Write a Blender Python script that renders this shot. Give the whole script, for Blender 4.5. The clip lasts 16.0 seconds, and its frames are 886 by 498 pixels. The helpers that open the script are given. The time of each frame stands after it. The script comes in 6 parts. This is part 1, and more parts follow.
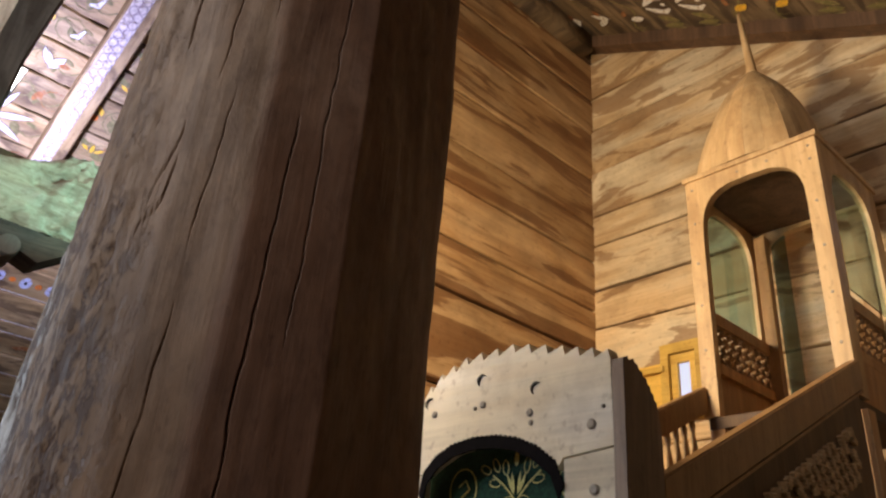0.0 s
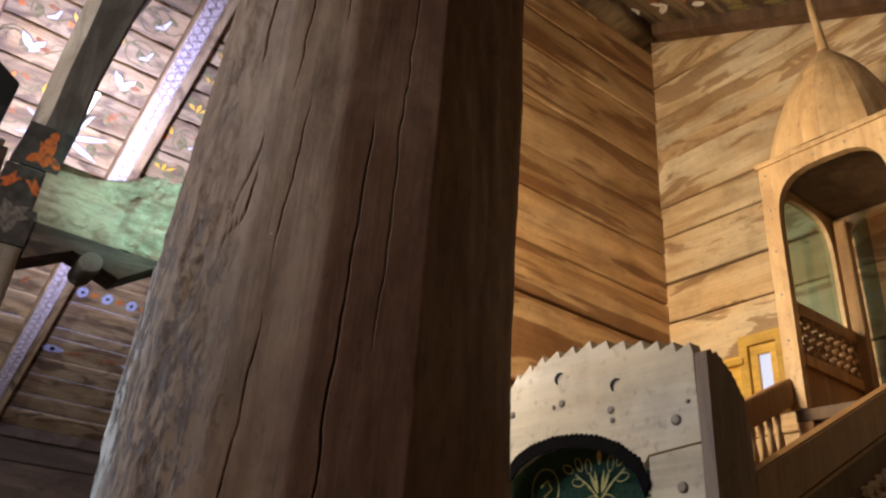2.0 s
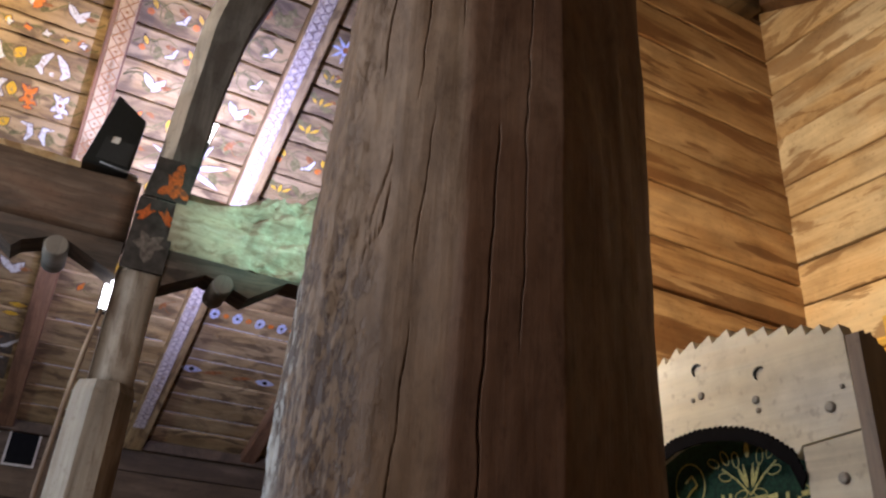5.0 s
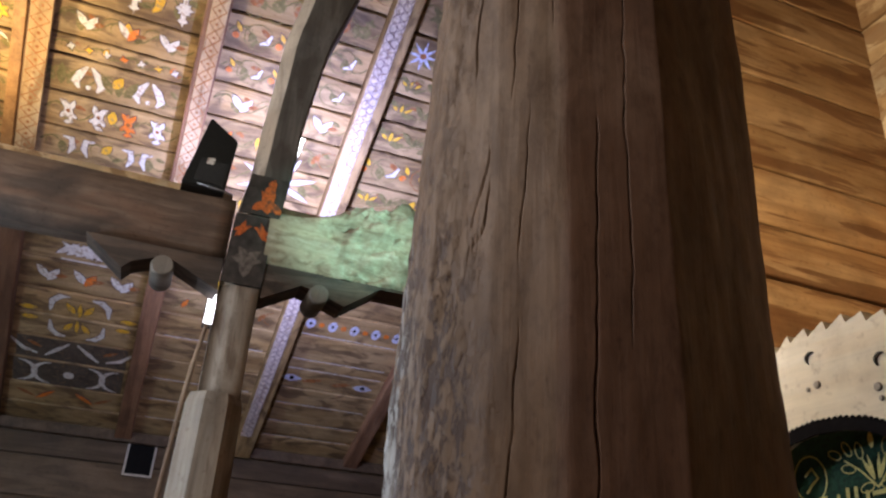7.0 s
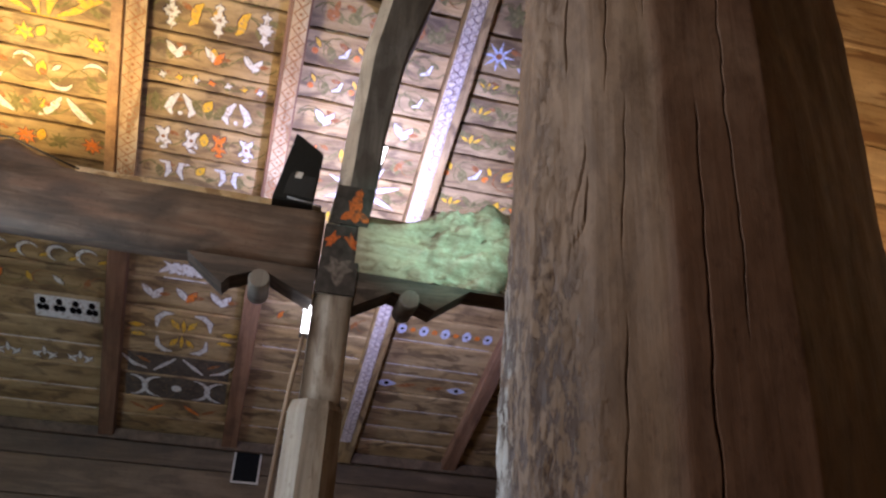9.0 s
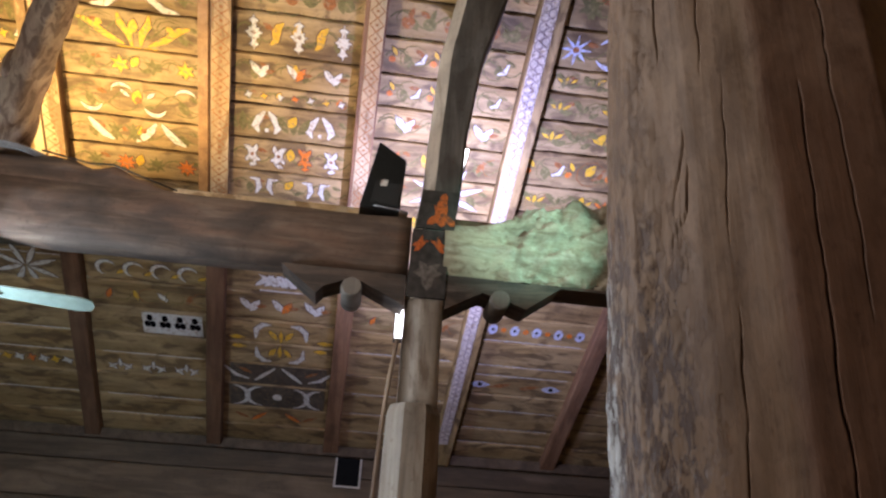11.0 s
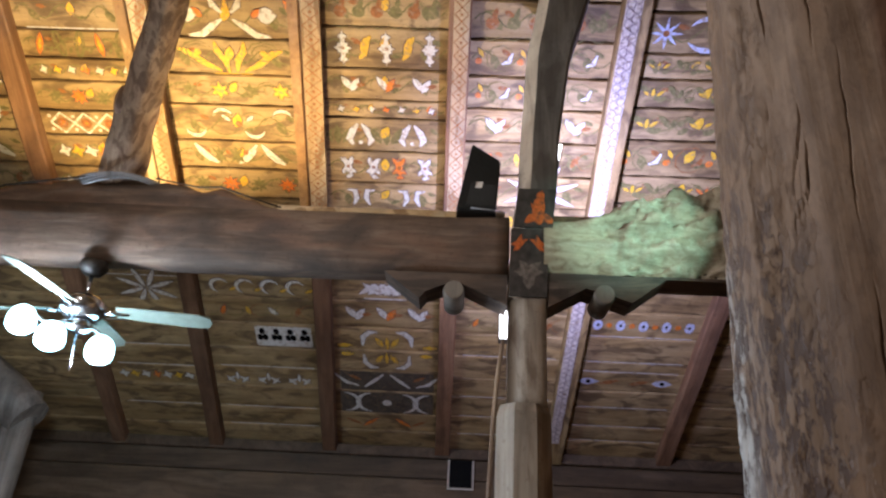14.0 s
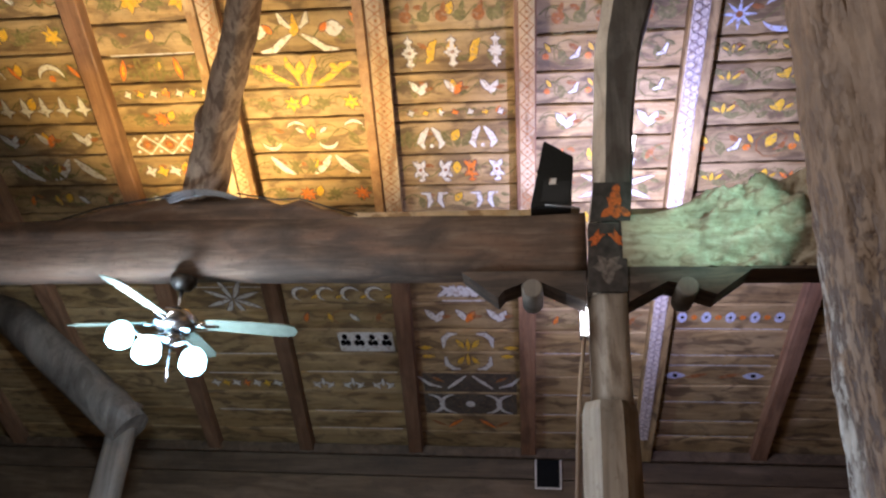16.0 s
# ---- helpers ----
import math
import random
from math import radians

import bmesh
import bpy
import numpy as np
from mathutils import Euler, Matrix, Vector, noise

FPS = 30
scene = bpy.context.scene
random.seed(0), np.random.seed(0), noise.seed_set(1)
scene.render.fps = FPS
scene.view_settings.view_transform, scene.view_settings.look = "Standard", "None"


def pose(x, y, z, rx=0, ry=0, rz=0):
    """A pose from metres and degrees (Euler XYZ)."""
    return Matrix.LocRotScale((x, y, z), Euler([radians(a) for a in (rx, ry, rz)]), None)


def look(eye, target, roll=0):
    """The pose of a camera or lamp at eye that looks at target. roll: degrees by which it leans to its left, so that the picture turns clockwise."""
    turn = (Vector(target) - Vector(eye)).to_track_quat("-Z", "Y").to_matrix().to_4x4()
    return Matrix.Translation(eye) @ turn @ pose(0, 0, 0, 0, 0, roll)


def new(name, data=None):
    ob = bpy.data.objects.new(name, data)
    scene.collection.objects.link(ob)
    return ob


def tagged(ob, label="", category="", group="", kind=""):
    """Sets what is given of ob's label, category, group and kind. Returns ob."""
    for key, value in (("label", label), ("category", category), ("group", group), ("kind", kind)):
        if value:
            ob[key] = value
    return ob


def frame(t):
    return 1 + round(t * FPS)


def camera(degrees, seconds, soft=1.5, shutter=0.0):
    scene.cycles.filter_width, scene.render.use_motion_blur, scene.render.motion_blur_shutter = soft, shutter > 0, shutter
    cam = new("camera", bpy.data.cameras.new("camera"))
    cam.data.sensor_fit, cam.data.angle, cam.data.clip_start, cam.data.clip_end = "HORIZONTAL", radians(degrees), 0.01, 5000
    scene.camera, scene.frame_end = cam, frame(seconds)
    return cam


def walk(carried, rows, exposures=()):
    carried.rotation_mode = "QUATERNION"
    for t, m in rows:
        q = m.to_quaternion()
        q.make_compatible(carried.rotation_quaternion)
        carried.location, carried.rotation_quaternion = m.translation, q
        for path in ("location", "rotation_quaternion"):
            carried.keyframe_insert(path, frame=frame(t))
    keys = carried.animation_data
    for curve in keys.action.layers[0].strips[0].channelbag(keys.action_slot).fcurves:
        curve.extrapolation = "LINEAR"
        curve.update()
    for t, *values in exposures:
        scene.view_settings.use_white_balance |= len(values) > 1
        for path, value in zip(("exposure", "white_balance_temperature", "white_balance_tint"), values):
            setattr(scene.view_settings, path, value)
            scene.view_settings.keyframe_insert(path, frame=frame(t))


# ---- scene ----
cam = camera(60.0, 16.0, soft=2.4)
PATH = [
    (0.0, 0.0000, 0.0000, 1.6000, 117.22, -4.26, 46.86),
    (0.5, -0.0063, -0.0031, 1.6006, 117.13, -4.21, 48.22),
    (1.0, -0.0123, -0.0066, 1.6010, 117.05, -4.17, 49.45),
    (1.5, -0.0178, -0.0106, 1.6012, 116.98, -4.10, 50.77),
    (2.0, -0.0230, -0.0150, 1.6013, 116.88, -4.08, 52.21),
    (2.5, -0.0278, -0.0197, 1.6013, 116.78, -4.00, 53.73),
    (3.0, -0.0322, -0.0247, 1.6012, 116.71, -3.95, 55.16),
    (3.5, -0.0363, -0.0300, 1.6009, 116.61, -3.88, 56.71),
    (4.0, -0.0400, -0.0356, 1.6005, 116.53, -3.79, 58.22),
    (6.5, -0.0539, -0.0656, 1.5975, 116.08, -3.60, 66.76),
    (7.0, -0.0557, -0.0717, 1.5967, 115.98, -3.52, 68.58),
    (7.5, -0.0573, -0.0779, 1.5959, 115.90, -3.45, 70.23),
    (8.0, -0.0586, -0.0840, 1.5950, 115.84, -3.42, 71.94),
    (8.5, -0.0597, -0.0900, 1.5941, 115.76, -3.38, 73.67),
    (9.0, -0.0605, -0.0958, 1.5933, 115.66, -3.36, 75.59),
    (11.5, -0.0613, -0.1216, 1.5891, 115.28, -3.08, 84.13),
    (12.0, -0.0608, -0.1258, 1.5883, 115.22, -3.02, 85.49),
    (12.5, -0.0602, -0.1296, 1.5877, 115.16, -2.96, 86.86),
    (13.0, -0.0594, -0.1330, 1.5871, 115.11, -2.89, 88.27),
    (13.5, -0.0584, -0.1358, 1.5865, 115.05, -2.86, 89.50),
    (14.0, -0.0573, -0.1382, 1.5861, 115.00, -2.81, 90.74),
    (14.5, -0.0561, -0.1400, 1.5858, 114.94, -2.79, 92.09),
    (15.0, -0.0547, -0.1412, 1.5855, 114.87, -2.72, 93.73),
    (15.5, -0.0532, -0.1418, 1.5854, 114.80, -2.71, 95.45),
    (16.0, -0.0516, -0.1417, 1.5854, 114.74, -2.58, 97.06),
]
walk(cam, [(t, pose(x, y, z, rx, ry, rz)) for t, x, y, z, rx, ry, rz in PATH])

# ---- light ----
world = bpy.data.worlds.new("world")
scene.world = world
world.use_nodes = True
wn = world.node_tree
bg = wn.nodes["Background"]
sky = wn.nodes.new("ShaderNodeTexSky")
sky.sky_type, sky.sun_disc = "NISHITA", False
sky.sun_elevation, sky.sun_rotation = radians(35), radians(120)
wn.links.new(sky.outputs[0], bg.inputs[0])
bg.inputs[1].default_value = 0.08


def lamp(name, kind, energy, colour, m, size=0.1, spot=60, blend=0.5):
    data = bpy.data.lights.new(name, kind)
    data.energy, data.color = energy, colour
    if kind == "AREA":
        data.shape, data.size = "DISK", size
    else:
        data.shadow_soft_size = size
    if kind == "SPOT":
        data.spot_size, data.spot_blend = radians(spot), blend
    ob = new(name, data)
    ob.matrix_world = m
    return ob


lamp("minbar_spot", "SPOT", 400, (1.0, 0.75, 0.45), look((-2.55, 0.95, 3.6), (-2.30, 4.4, 3.55)), 0.35, 142, 0.85)
lamp("roof_flood_warm", "SPOT", 330, (1.0, 0.68, 0.28), look((-4.98, -2.85, 3.56), (-4.92, -2.85, 4.6)), 0.10, 108, 0.6)
lamp("roof_flood_pale", "SPOT", 115, (1.0, 0.74, 0.43), look((-4.95, -1.55, 3.7), (-4.35, -1.35, 6.2)), 0.10, 140, 0.9)
lamp("roof_flood_cool", "SPOT", 360, (0.51, 0.53, 1.0), look((-5.15, 0.50, 3.75), (-5.95, 0.85, 5.0)), 0.07, 150, 0.9)
lamp("post_strip_light", "SPOT", 55, (0.84, 0.72, 1.0), look((-4.84, 0.10, 3.24), (-6.9, 0.55, 4.35)), 0.06, 130, 0.8)
lamp("beam_spot_green", "SPOT", 230, (0.52, 1.0, 0.88), look((-3.2, 1.9, 3.75), (-4.45, 0.98, 3.82)), 0.05, 37, 0.9)
for bulb_at, watts in (((-4.42, -2.87, 2.93), 75), ((-4.27, -2.62, 2.80), 95), ((-4.66, -2.43, 2.80), 30)):
    lamp("fan_bulb_light", "POINT", watts, (0.68, 0.82, 1.0), pose(*bulb_at), 0.05)
# two unseen fill lights, added to brighten the pillar and the gate
lamp("hall_fill", "AREA", 72, (1.0, 0.92, 0.86), look((0.0, -3.5, 4.2), (-2.2, 0.6, 2.4)), 0.9)
lamp("aisle_fill", "AREA", 55, (1.0, 0.92, 0.88), look((-2.5, -2.7, 4.7), (-1.7, 1.7, 2.2)), 0.6)

# ---- materials ----


def base_material(name, rough=0.7, metal=0.0):
    m = bpy.data.materials.new(name)
    m.use_nodes = True
    b = m.node_tree.nodes["Principled BSDF"]
    b.inputs["Roughness"].default_value, b.inputs["Metallic"].default_value = rough, metal
    return m, m.node_tree.nodes, m.node_tree.links, b


def ramp(nodes, stops):
    r = nodes.new("ShaderNodeValToRGB")
    while len(r.color_ramp.elements) < len(stops):
        r.color_ramp.elements.new(0.5)
    for e, (p, c) in zip(r.color_ramp.elements, stops):
        e.position, e.color = p, (*c, 1)
    return r


def plain(name, colour, rough=0.6, metal=0.0, vary=0.25, scale=14.0, bump=0.15, worn=None):
    m, nodes, links, b = base_material(name, rough, metal)
    tc = nodes.new("ShaderNodeTexCoord")
    n = nodes.new("ShaderNodeTexNoise")
    n.inputs["Scale"].default_value, n.inputs["Detail"].default_value = scale, 6
    links.new(tc.outputs["Object"], n.inputs["Vector"])
    lo = tuple(c * (1 - vary) for c in colour)
    hi = tuple(min(1, c * (1 + vary)) for c in colour)
    r = ramp(nodes, [(0.3, lo), (0.7, hi)])
    links.new(n.outputs["Fac"], r.inputs[0])
    last = r.outputs[0]
    if worn:
        wn2 = nodes.new("ShaderNodeTexNoise")
        wn2.inputs["Scale"].default_value, wn2.inputs["Detail"].default_value = 26, 8
        links.new(tc.outputs["Object"], wn2.inputs["Vector"])
        wr = nodes.new("ShaderNodeMapRange")
        wr.inputs["From Min"].default_value, wr.inputs["From Max"].default_value = 0.54, 0.64
        wr.inputs["To Max"].default_value = 0.75
        links.new(wn2.outputs["Fac"], wr.inputs["Value"])
        wm = nodes.new("ShaderNodeMixRGB")
        links.new(wr.outputs[0], wm.inputs[0])
        links.new(last, wm.inputs[1])
        wm.inputs[2].default_value = (*worn, 1)
        last = wm.outputs[0]
    links.new(last, b.inputs["Base Color"])
    bp = nodes.new("ShaderNodeBump")
    bp.inputs["Strength"].default_value, bp.inputs["Distance"].default_value = bump, 0.01
    links.new(n.outputs["Fac"], bp.inputs["Height"])
    links.new(bp.outputs[0], b.inputs["Normal"])
    return m


def wood(name, dark, mid, light, axis=0, grain=1.0, rough=0.62, stain=0.0, stain_colour=(0.10, 0.05, 0.02), bump=0.35, vary=0.3, patch=None, spread=(1.1, 5.5, 0.50, 0.56)):
    """Wood whose fibres run along one local axis, with fine fibres, broad figure and worn stains."""
    m, nodes, links, b = base_material(name, rough)
    tc = nodes.new("ShaderNodeTexCoord")
    info = nodes.new("ShaderNodeObjectInfo")
    shift = nodes.new("ShaderNodeVectorMath")
    shift.operation = "MULTIPLY"
    links.new(info.outputs["Random"], shift.inputs[0])
    shift.inputs[1].default_value = (31.0, 17.0, 23.0)
    add = nodes.new("ShaderNodeVectorMath")
    links.new(tc.outputs["Object"], add.inputs[0])
    links.new(shift.outputs[0], add.inputs[1])

    def noise_at(along, across, detail, distort):
        mp = nodes.new("ShaderNodeMapping")
        sc = [across * grain] * 3
        sc[axis] = along * grain
        mp.inputs["Scale"].default_value = sc
        links.new(add.outputs[0], mp.inputs["Vector"])
        n = nodes.new("ShaderNodeTexNoise")
        n.inputs["Scale"].default_value, n.inputs["Detail"].default_value = 1.0, detail
        n.inputs["Distortion"].default_value = distort
        links.new(mp.outputs[0], n.inputs["Vector"])
        return n

    figure = noise_at(0.7, 6.0, 4, 1.2)
    fibre = noise_at(2.5, 60.0, 5, 0.4)
    mixv = nodes.new("ShaderNodeMath")
    mixv.operation = "MULTIPLY_ADD"
    links.new(fibre.outputs["Fac"], mixv.inputs[0])
    mixv.inputs[1].default_value = 0.35
    off = nodes.new("ShaderNodeMath")
    off.operation = "MULTIPLY"
    links.new(figure.outputs["Fac"], off.inputs[0])
    off.inputs[1].default_value = 0.65
    links.new(off.outputs[0], mixv.inputs[2])
    r = ramp(nodes, [(0.30, dark), (0.50, mid), (0.70, light)])
    links.new(mixv.outputs[0], r.inputs[0])
    last = r.outputs[0]
    hue = nodes.new("ShaderNodeHueSaturation")
    v = nodes.new("ShaderNodeMapRange")
    links.new(info.outputs["Random"], v.inputs["Value"])
    v.inputs["To Min"].default_value, v.inputs["To Max"].default_value = 1 - vary, 1 + vary
    links.new(v.outputs[0], hue.inputs["Value"])
    links.new(last, hue.inputs["Color"])
    last = hue.outputs[0]
    if patch:
        pn = noise_at(0.8, 2.6, 6, 0.8)
        pr = nodes.new("ShaderNodeMapRange")
        pr.inputs["From Min"].default_value, pr.inputs["From Max"].default_value = 0.46, 0.60
        pr.inputs["To Max"].default_value = 0.75
        links.new(pn.outputs["Fac"], pr.inputs["Value"])
        pm = nodes.new("ShaderNodeMixRGB")
        links.new(pr.outputs[0], pm.inputs[0])
        links.new(last, pm.inputs[1])
        fib = ramp(nodes, [(0.35, tuple(c * 0.7 for c in patch)), (0.65, patch)])
        links.new(mixv.outputs[0], fib.inputs[0])
        links.new(fib.outputs[0], pm.inputs[2])
        last = pm.outputs[0]
    if stain:
        st = noise_at(spread[0], spread[1], 7, 0.9)
        sr = nodes.new("ShaderNodeMapRange")
        sr.inputs["From Min"].default_value, sr.inputs["From Max"].default_value = spread[2], spread[3]
        sr.inputs["To Max"].default_value = stain
        fray = nodes.new("ShaderNodeMath")
        fray.operation = "MULTIPLY_ADD"
        links.new(fibre.outputs["Fac"], fray.inputs[0])
        fray.inputs[1].default_value = 0.20
        less = nodes.new("ShaderNodeMath")
        less.operation = "SUBTRACT"
        links.new(st.outputs["Fac"], less.inputs[0])
        less.inputs[1].default_value = 0.10
        links.new(less.outputs[0], fray.inputs[2])
        links.new(fray.outputs[0], sr.inputs["Value"])
        mx = nodes.new("ShaderNodeMixRGB")
        links.new(sr.outputs[0], mx.inputs[0])
        links.new(last, mx.inputs[1])
        mx.inputs[2].default_value = (*stain_colour, 1)
        last = mx.outputs[0]
    # small dark pits and knocks
    pit = nodes.new("ShaderNodeTexNoise")
    pit.inputs["Scale"].default_value, pit.inputs["Detail"].default_value = 34.0, 3
    links.new(add.outputs[0], pit.inputs["Vector"])
    pit_at = nodes.new("ShaderNodeMapRange")
    pit_at.inputs["From Min"].default_value, pit_at.inputs["From Max"].default_value = 0.60, 0.72
    pit_at.inputs["To Max"].default_value = 0.38
    links.new(pit.outputs["Fac"], pit_at.inputs["Value"])
    pitted = nodes.new("ShaderNodeMixRGB")
    pitted.blend_type = "MULTIPLY"
    links.new(pit_at.outputs[0], pitted.inputs[0])
    links.new(last, pitted.inputs[1])
    pitted.inputs[2].default_value = (0.42, 0.34, 0.30, 1)
    last = pitted.outputs[0]
    blot = nodes.new("ShaderNodeTexNoise")
    blot.inputs["Scale"].default_value, blot.inputs["Detail"].default_value = 3.2, 9
    blot.inputs["Roughness"].default_value = 0.65
    links.new(add.outputs[0], blot.inputs["Vector"])
    br = ramp(nodes, [(0.28, (0.62, 0.60, 0.58)), (0.5, (1.0, 1.0, 1.0)), (0.72, (1.16, 1.15, 1.13))])
    links.new(blot.outputs["Fac"], br.inputs[0])
    mb = nodes.new("ShaderNodeMixRGB")
    mb.blend_type, mb.inputs[0].default_value = "MULTIPLY", 0.8
    links.new(last, mb.inputs[1])
    links.new(br.outputs[0], mb.inputs[2])
    last = mb.outputs[0]
    rr = nodes.new("ShaderNodeMapRange")
    rr.inputs["To Min"].default_value, rr.inputs["To Max"].default_value = rough - 0.15, min(1.0, rough + 0.18)
    links.new(blot.outputs["Fac"], rr.inputs["Value"])
    links.new(rr.outputs[0], b.inputs["Roughness"])
    links.new(last, b.inputs["Base Color"])
    bp = nodes.new("ShaderNodeBump")
    bp.inputs["Strength"].default_value, bp.inputs["Distance"].default_value = bump, 0.012
    links.new(mixv.outputs[0], bp.inputs["Height"])
    links.new(bp.outputs[0], b.inputs["Normal"])
    return m


def glow(name, colour, strength):
    m = bpy.data.materials.new(name)
    m.use_nodes = True
    b = m.node_tree.nodes["Principled BSDF"]
    b.inputs["Base Color"].default_value = (*colour, 1)
    b.inputs["Emission Color"].default_value = (*colour, 1)
    b.inputs["Emission Strength"].default_value = strength
    return m


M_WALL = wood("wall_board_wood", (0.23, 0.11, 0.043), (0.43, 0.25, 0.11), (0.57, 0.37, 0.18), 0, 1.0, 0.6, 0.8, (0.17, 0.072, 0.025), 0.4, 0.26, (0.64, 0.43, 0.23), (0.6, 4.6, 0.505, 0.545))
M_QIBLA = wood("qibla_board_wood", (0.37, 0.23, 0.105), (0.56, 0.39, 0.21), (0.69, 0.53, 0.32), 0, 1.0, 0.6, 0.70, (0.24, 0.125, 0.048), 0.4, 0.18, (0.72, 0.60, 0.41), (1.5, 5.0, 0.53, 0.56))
# darker version of the roof board wood, for the east roof and ridge beam
M_ROOF_DARK = wood("dark_roof_board_wood", (0.07, 0.045, 0.025), (0.16, 0.11, 0.062), (0.27, 0.20, 0.12), 0, 1.1, 0.7, 0.8, (0.045, 0.03, 0.02), 0.5, 0.25, (0.24, 0.17, 0.10), (1.6, 5.5, 0.47, 0.60))
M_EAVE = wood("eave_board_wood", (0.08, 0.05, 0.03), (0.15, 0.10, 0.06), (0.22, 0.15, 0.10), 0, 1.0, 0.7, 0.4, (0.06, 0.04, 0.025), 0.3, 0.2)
M_ROOF = wood("roof_board_wood", (0.17, 0.10, 0.045), (0.40, 0.27, 0.12), (0.57, 0.42, 0.225), 0, 1.1, 0.65, 0.75, (0.115, 0.070, 0.036), 0.5, 0.26, (0.58, 0.42, 0.22), (2.8, 6.5, 0.49, 0.62))
M_RAFTER = wood("rafter_wood", (0.13, 0.065, 0.035), (0.26, 0.14, 0.08), (0.36, 0.22, 0.13), 0, 1.2, 0.65, 0.3, (0.10, 0.06, 0.04))


def pillar_material():
    """Hewn trunk: red-brown and tan sapwood, pitted weathered side and the fan's bluish sheen painted in, blended by
    mesh attributes.
    """
    m, nodes, links, b = base_material("pillar_wood", 0.62)
    tc = nodes.new("ShaderNodeTexCoord")

    def tex(scale, detail, rough=0.6, distort=0.0):
        mp = nodes.new("ShaderNodeMapping")
        mp.inputs["Scale"].default_value = scale
        links.new(tc.outputs["Object"], mp.inputs["Vector"])
        n = nodes.new("ShaderNodeTexNoise")
        n.inputs["Scale"].default_value, n.inputs["Detail"].default_value = 1.0, detail
        n.inputs["Roughness"].default_value, n.inputs["Distortion"].default_value = rough, distort
        links.new(mp.outputs[0], n.inputs["Vector"])
        return n.outputs["Fac"]

    def attr(name):
        a = nodes.new("ShaderNodeAttribute")
        a.attribute_name = name
        return a.outputs["Fac"]

    def mathn(op, x, y):
        n = nodes.new("ShaderNodeMath")
        n.operation = op
        for k, v in enumerate((x, y)):
            if isinstance(v, float):
                n.inputs[k].default_value = v
            else:
                links.new(v, n.inputs[k])
        return n.outputs[0]

    def mix(fac, x, y, blend="MIX"):
        n = nodes.new("ShaderNodeMixRGB")
        n.blend_type = blend
        for k, v in enumerate((fac, x, y)):
            if isinstance(v, float):
                n.inputs[k].default_value = v
            elif isinstance(v, tuple):
                n.inputs[k].default_value = (*v, 1)
            else:
                links.new(v, n.inputs[k])
        return n.outputs[0]

    def cut(v, lo, hi):
        n = nodes.new("ShaderNodeMapRange")
        n.inputs["From Min"].default_value, n.inputs["From Max"].default_value = lo, hi
        links.new(v, n.inputs["Value"])
        return n.outputs[0]

    def rampn(v, stops):
        r = ramp(nodes, stops)
        links.new(v, r.inputs[0])
        return r.outputs[0]

    cloud = tex((4.0, 4.0, 2.4), 5, 0.55, 0.6)
    streak = tex((26.0, 26.0, 1.6), 5, 0.6, 0.5)
    fibre = tex((120.0, 120.0, 5.0), 4, 0.6, 0.2)
    speck = tex((55.0, 55.0, 26.0), 4, 0.65)
    pits = tex((58.0, 58.0, 22.0), 7, 0.72, 0.2)
    sheen_noise = tex((15.0, 15.0, 5.0), 7, 0.62, 1.1)
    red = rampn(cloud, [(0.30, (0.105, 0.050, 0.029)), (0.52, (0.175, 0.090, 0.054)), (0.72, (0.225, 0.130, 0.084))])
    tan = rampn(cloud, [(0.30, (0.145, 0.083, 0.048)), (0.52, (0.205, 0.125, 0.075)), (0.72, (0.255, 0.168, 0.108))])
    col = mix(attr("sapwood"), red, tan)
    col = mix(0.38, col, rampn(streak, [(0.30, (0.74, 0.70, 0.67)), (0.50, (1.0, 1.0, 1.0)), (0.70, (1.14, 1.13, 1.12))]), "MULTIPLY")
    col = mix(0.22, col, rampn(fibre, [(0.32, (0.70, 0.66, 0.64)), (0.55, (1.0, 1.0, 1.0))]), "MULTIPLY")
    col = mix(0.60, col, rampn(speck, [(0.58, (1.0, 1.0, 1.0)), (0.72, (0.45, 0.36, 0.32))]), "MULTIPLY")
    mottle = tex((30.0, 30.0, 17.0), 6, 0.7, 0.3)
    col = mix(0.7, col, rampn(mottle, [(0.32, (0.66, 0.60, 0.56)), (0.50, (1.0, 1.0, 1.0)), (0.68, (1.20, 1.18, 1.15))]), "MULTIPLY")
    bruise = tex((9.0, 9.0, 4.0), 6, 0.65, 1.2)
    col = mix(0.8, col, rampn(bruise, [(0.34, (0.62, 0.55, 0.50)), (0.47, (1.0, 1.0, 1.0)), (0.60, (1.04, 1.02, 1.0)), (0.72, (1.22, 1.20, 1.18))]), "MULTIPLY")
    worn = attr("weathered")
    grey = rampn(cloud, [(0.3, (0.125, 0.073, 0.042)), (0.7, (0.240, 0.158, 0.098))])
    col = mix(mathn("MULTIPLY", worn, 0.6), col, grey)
    # bluish fan light on the lower west edge, painted as flecked pale colour
    sheen = mathn("MULTIPLY", attr("fan_sheen"), cut(sheen_noise, 0.38, 0.47))
    col = mix(sheen, col, mix(cut(fibre, 0.3, 0.7), (0.42, 0.45, 0.48), (0.64, 0.69, 0.74)))
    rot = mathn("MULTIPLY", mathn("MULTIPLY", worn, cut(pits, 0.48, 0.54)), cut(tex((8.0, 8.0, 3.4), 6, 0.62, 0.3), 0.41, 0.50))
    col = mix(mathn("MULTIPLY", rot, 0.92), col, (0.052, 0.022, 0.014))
    links.new(col, b.inputs["Base Color"])
    height = mathn("ADD", mathn("MULTIPLY", streak, 0.3), mathn("ADD", mathn("MULTIPLY", fibre, 0.15), mathn("MULTIPLY", mottle, 0.25)))
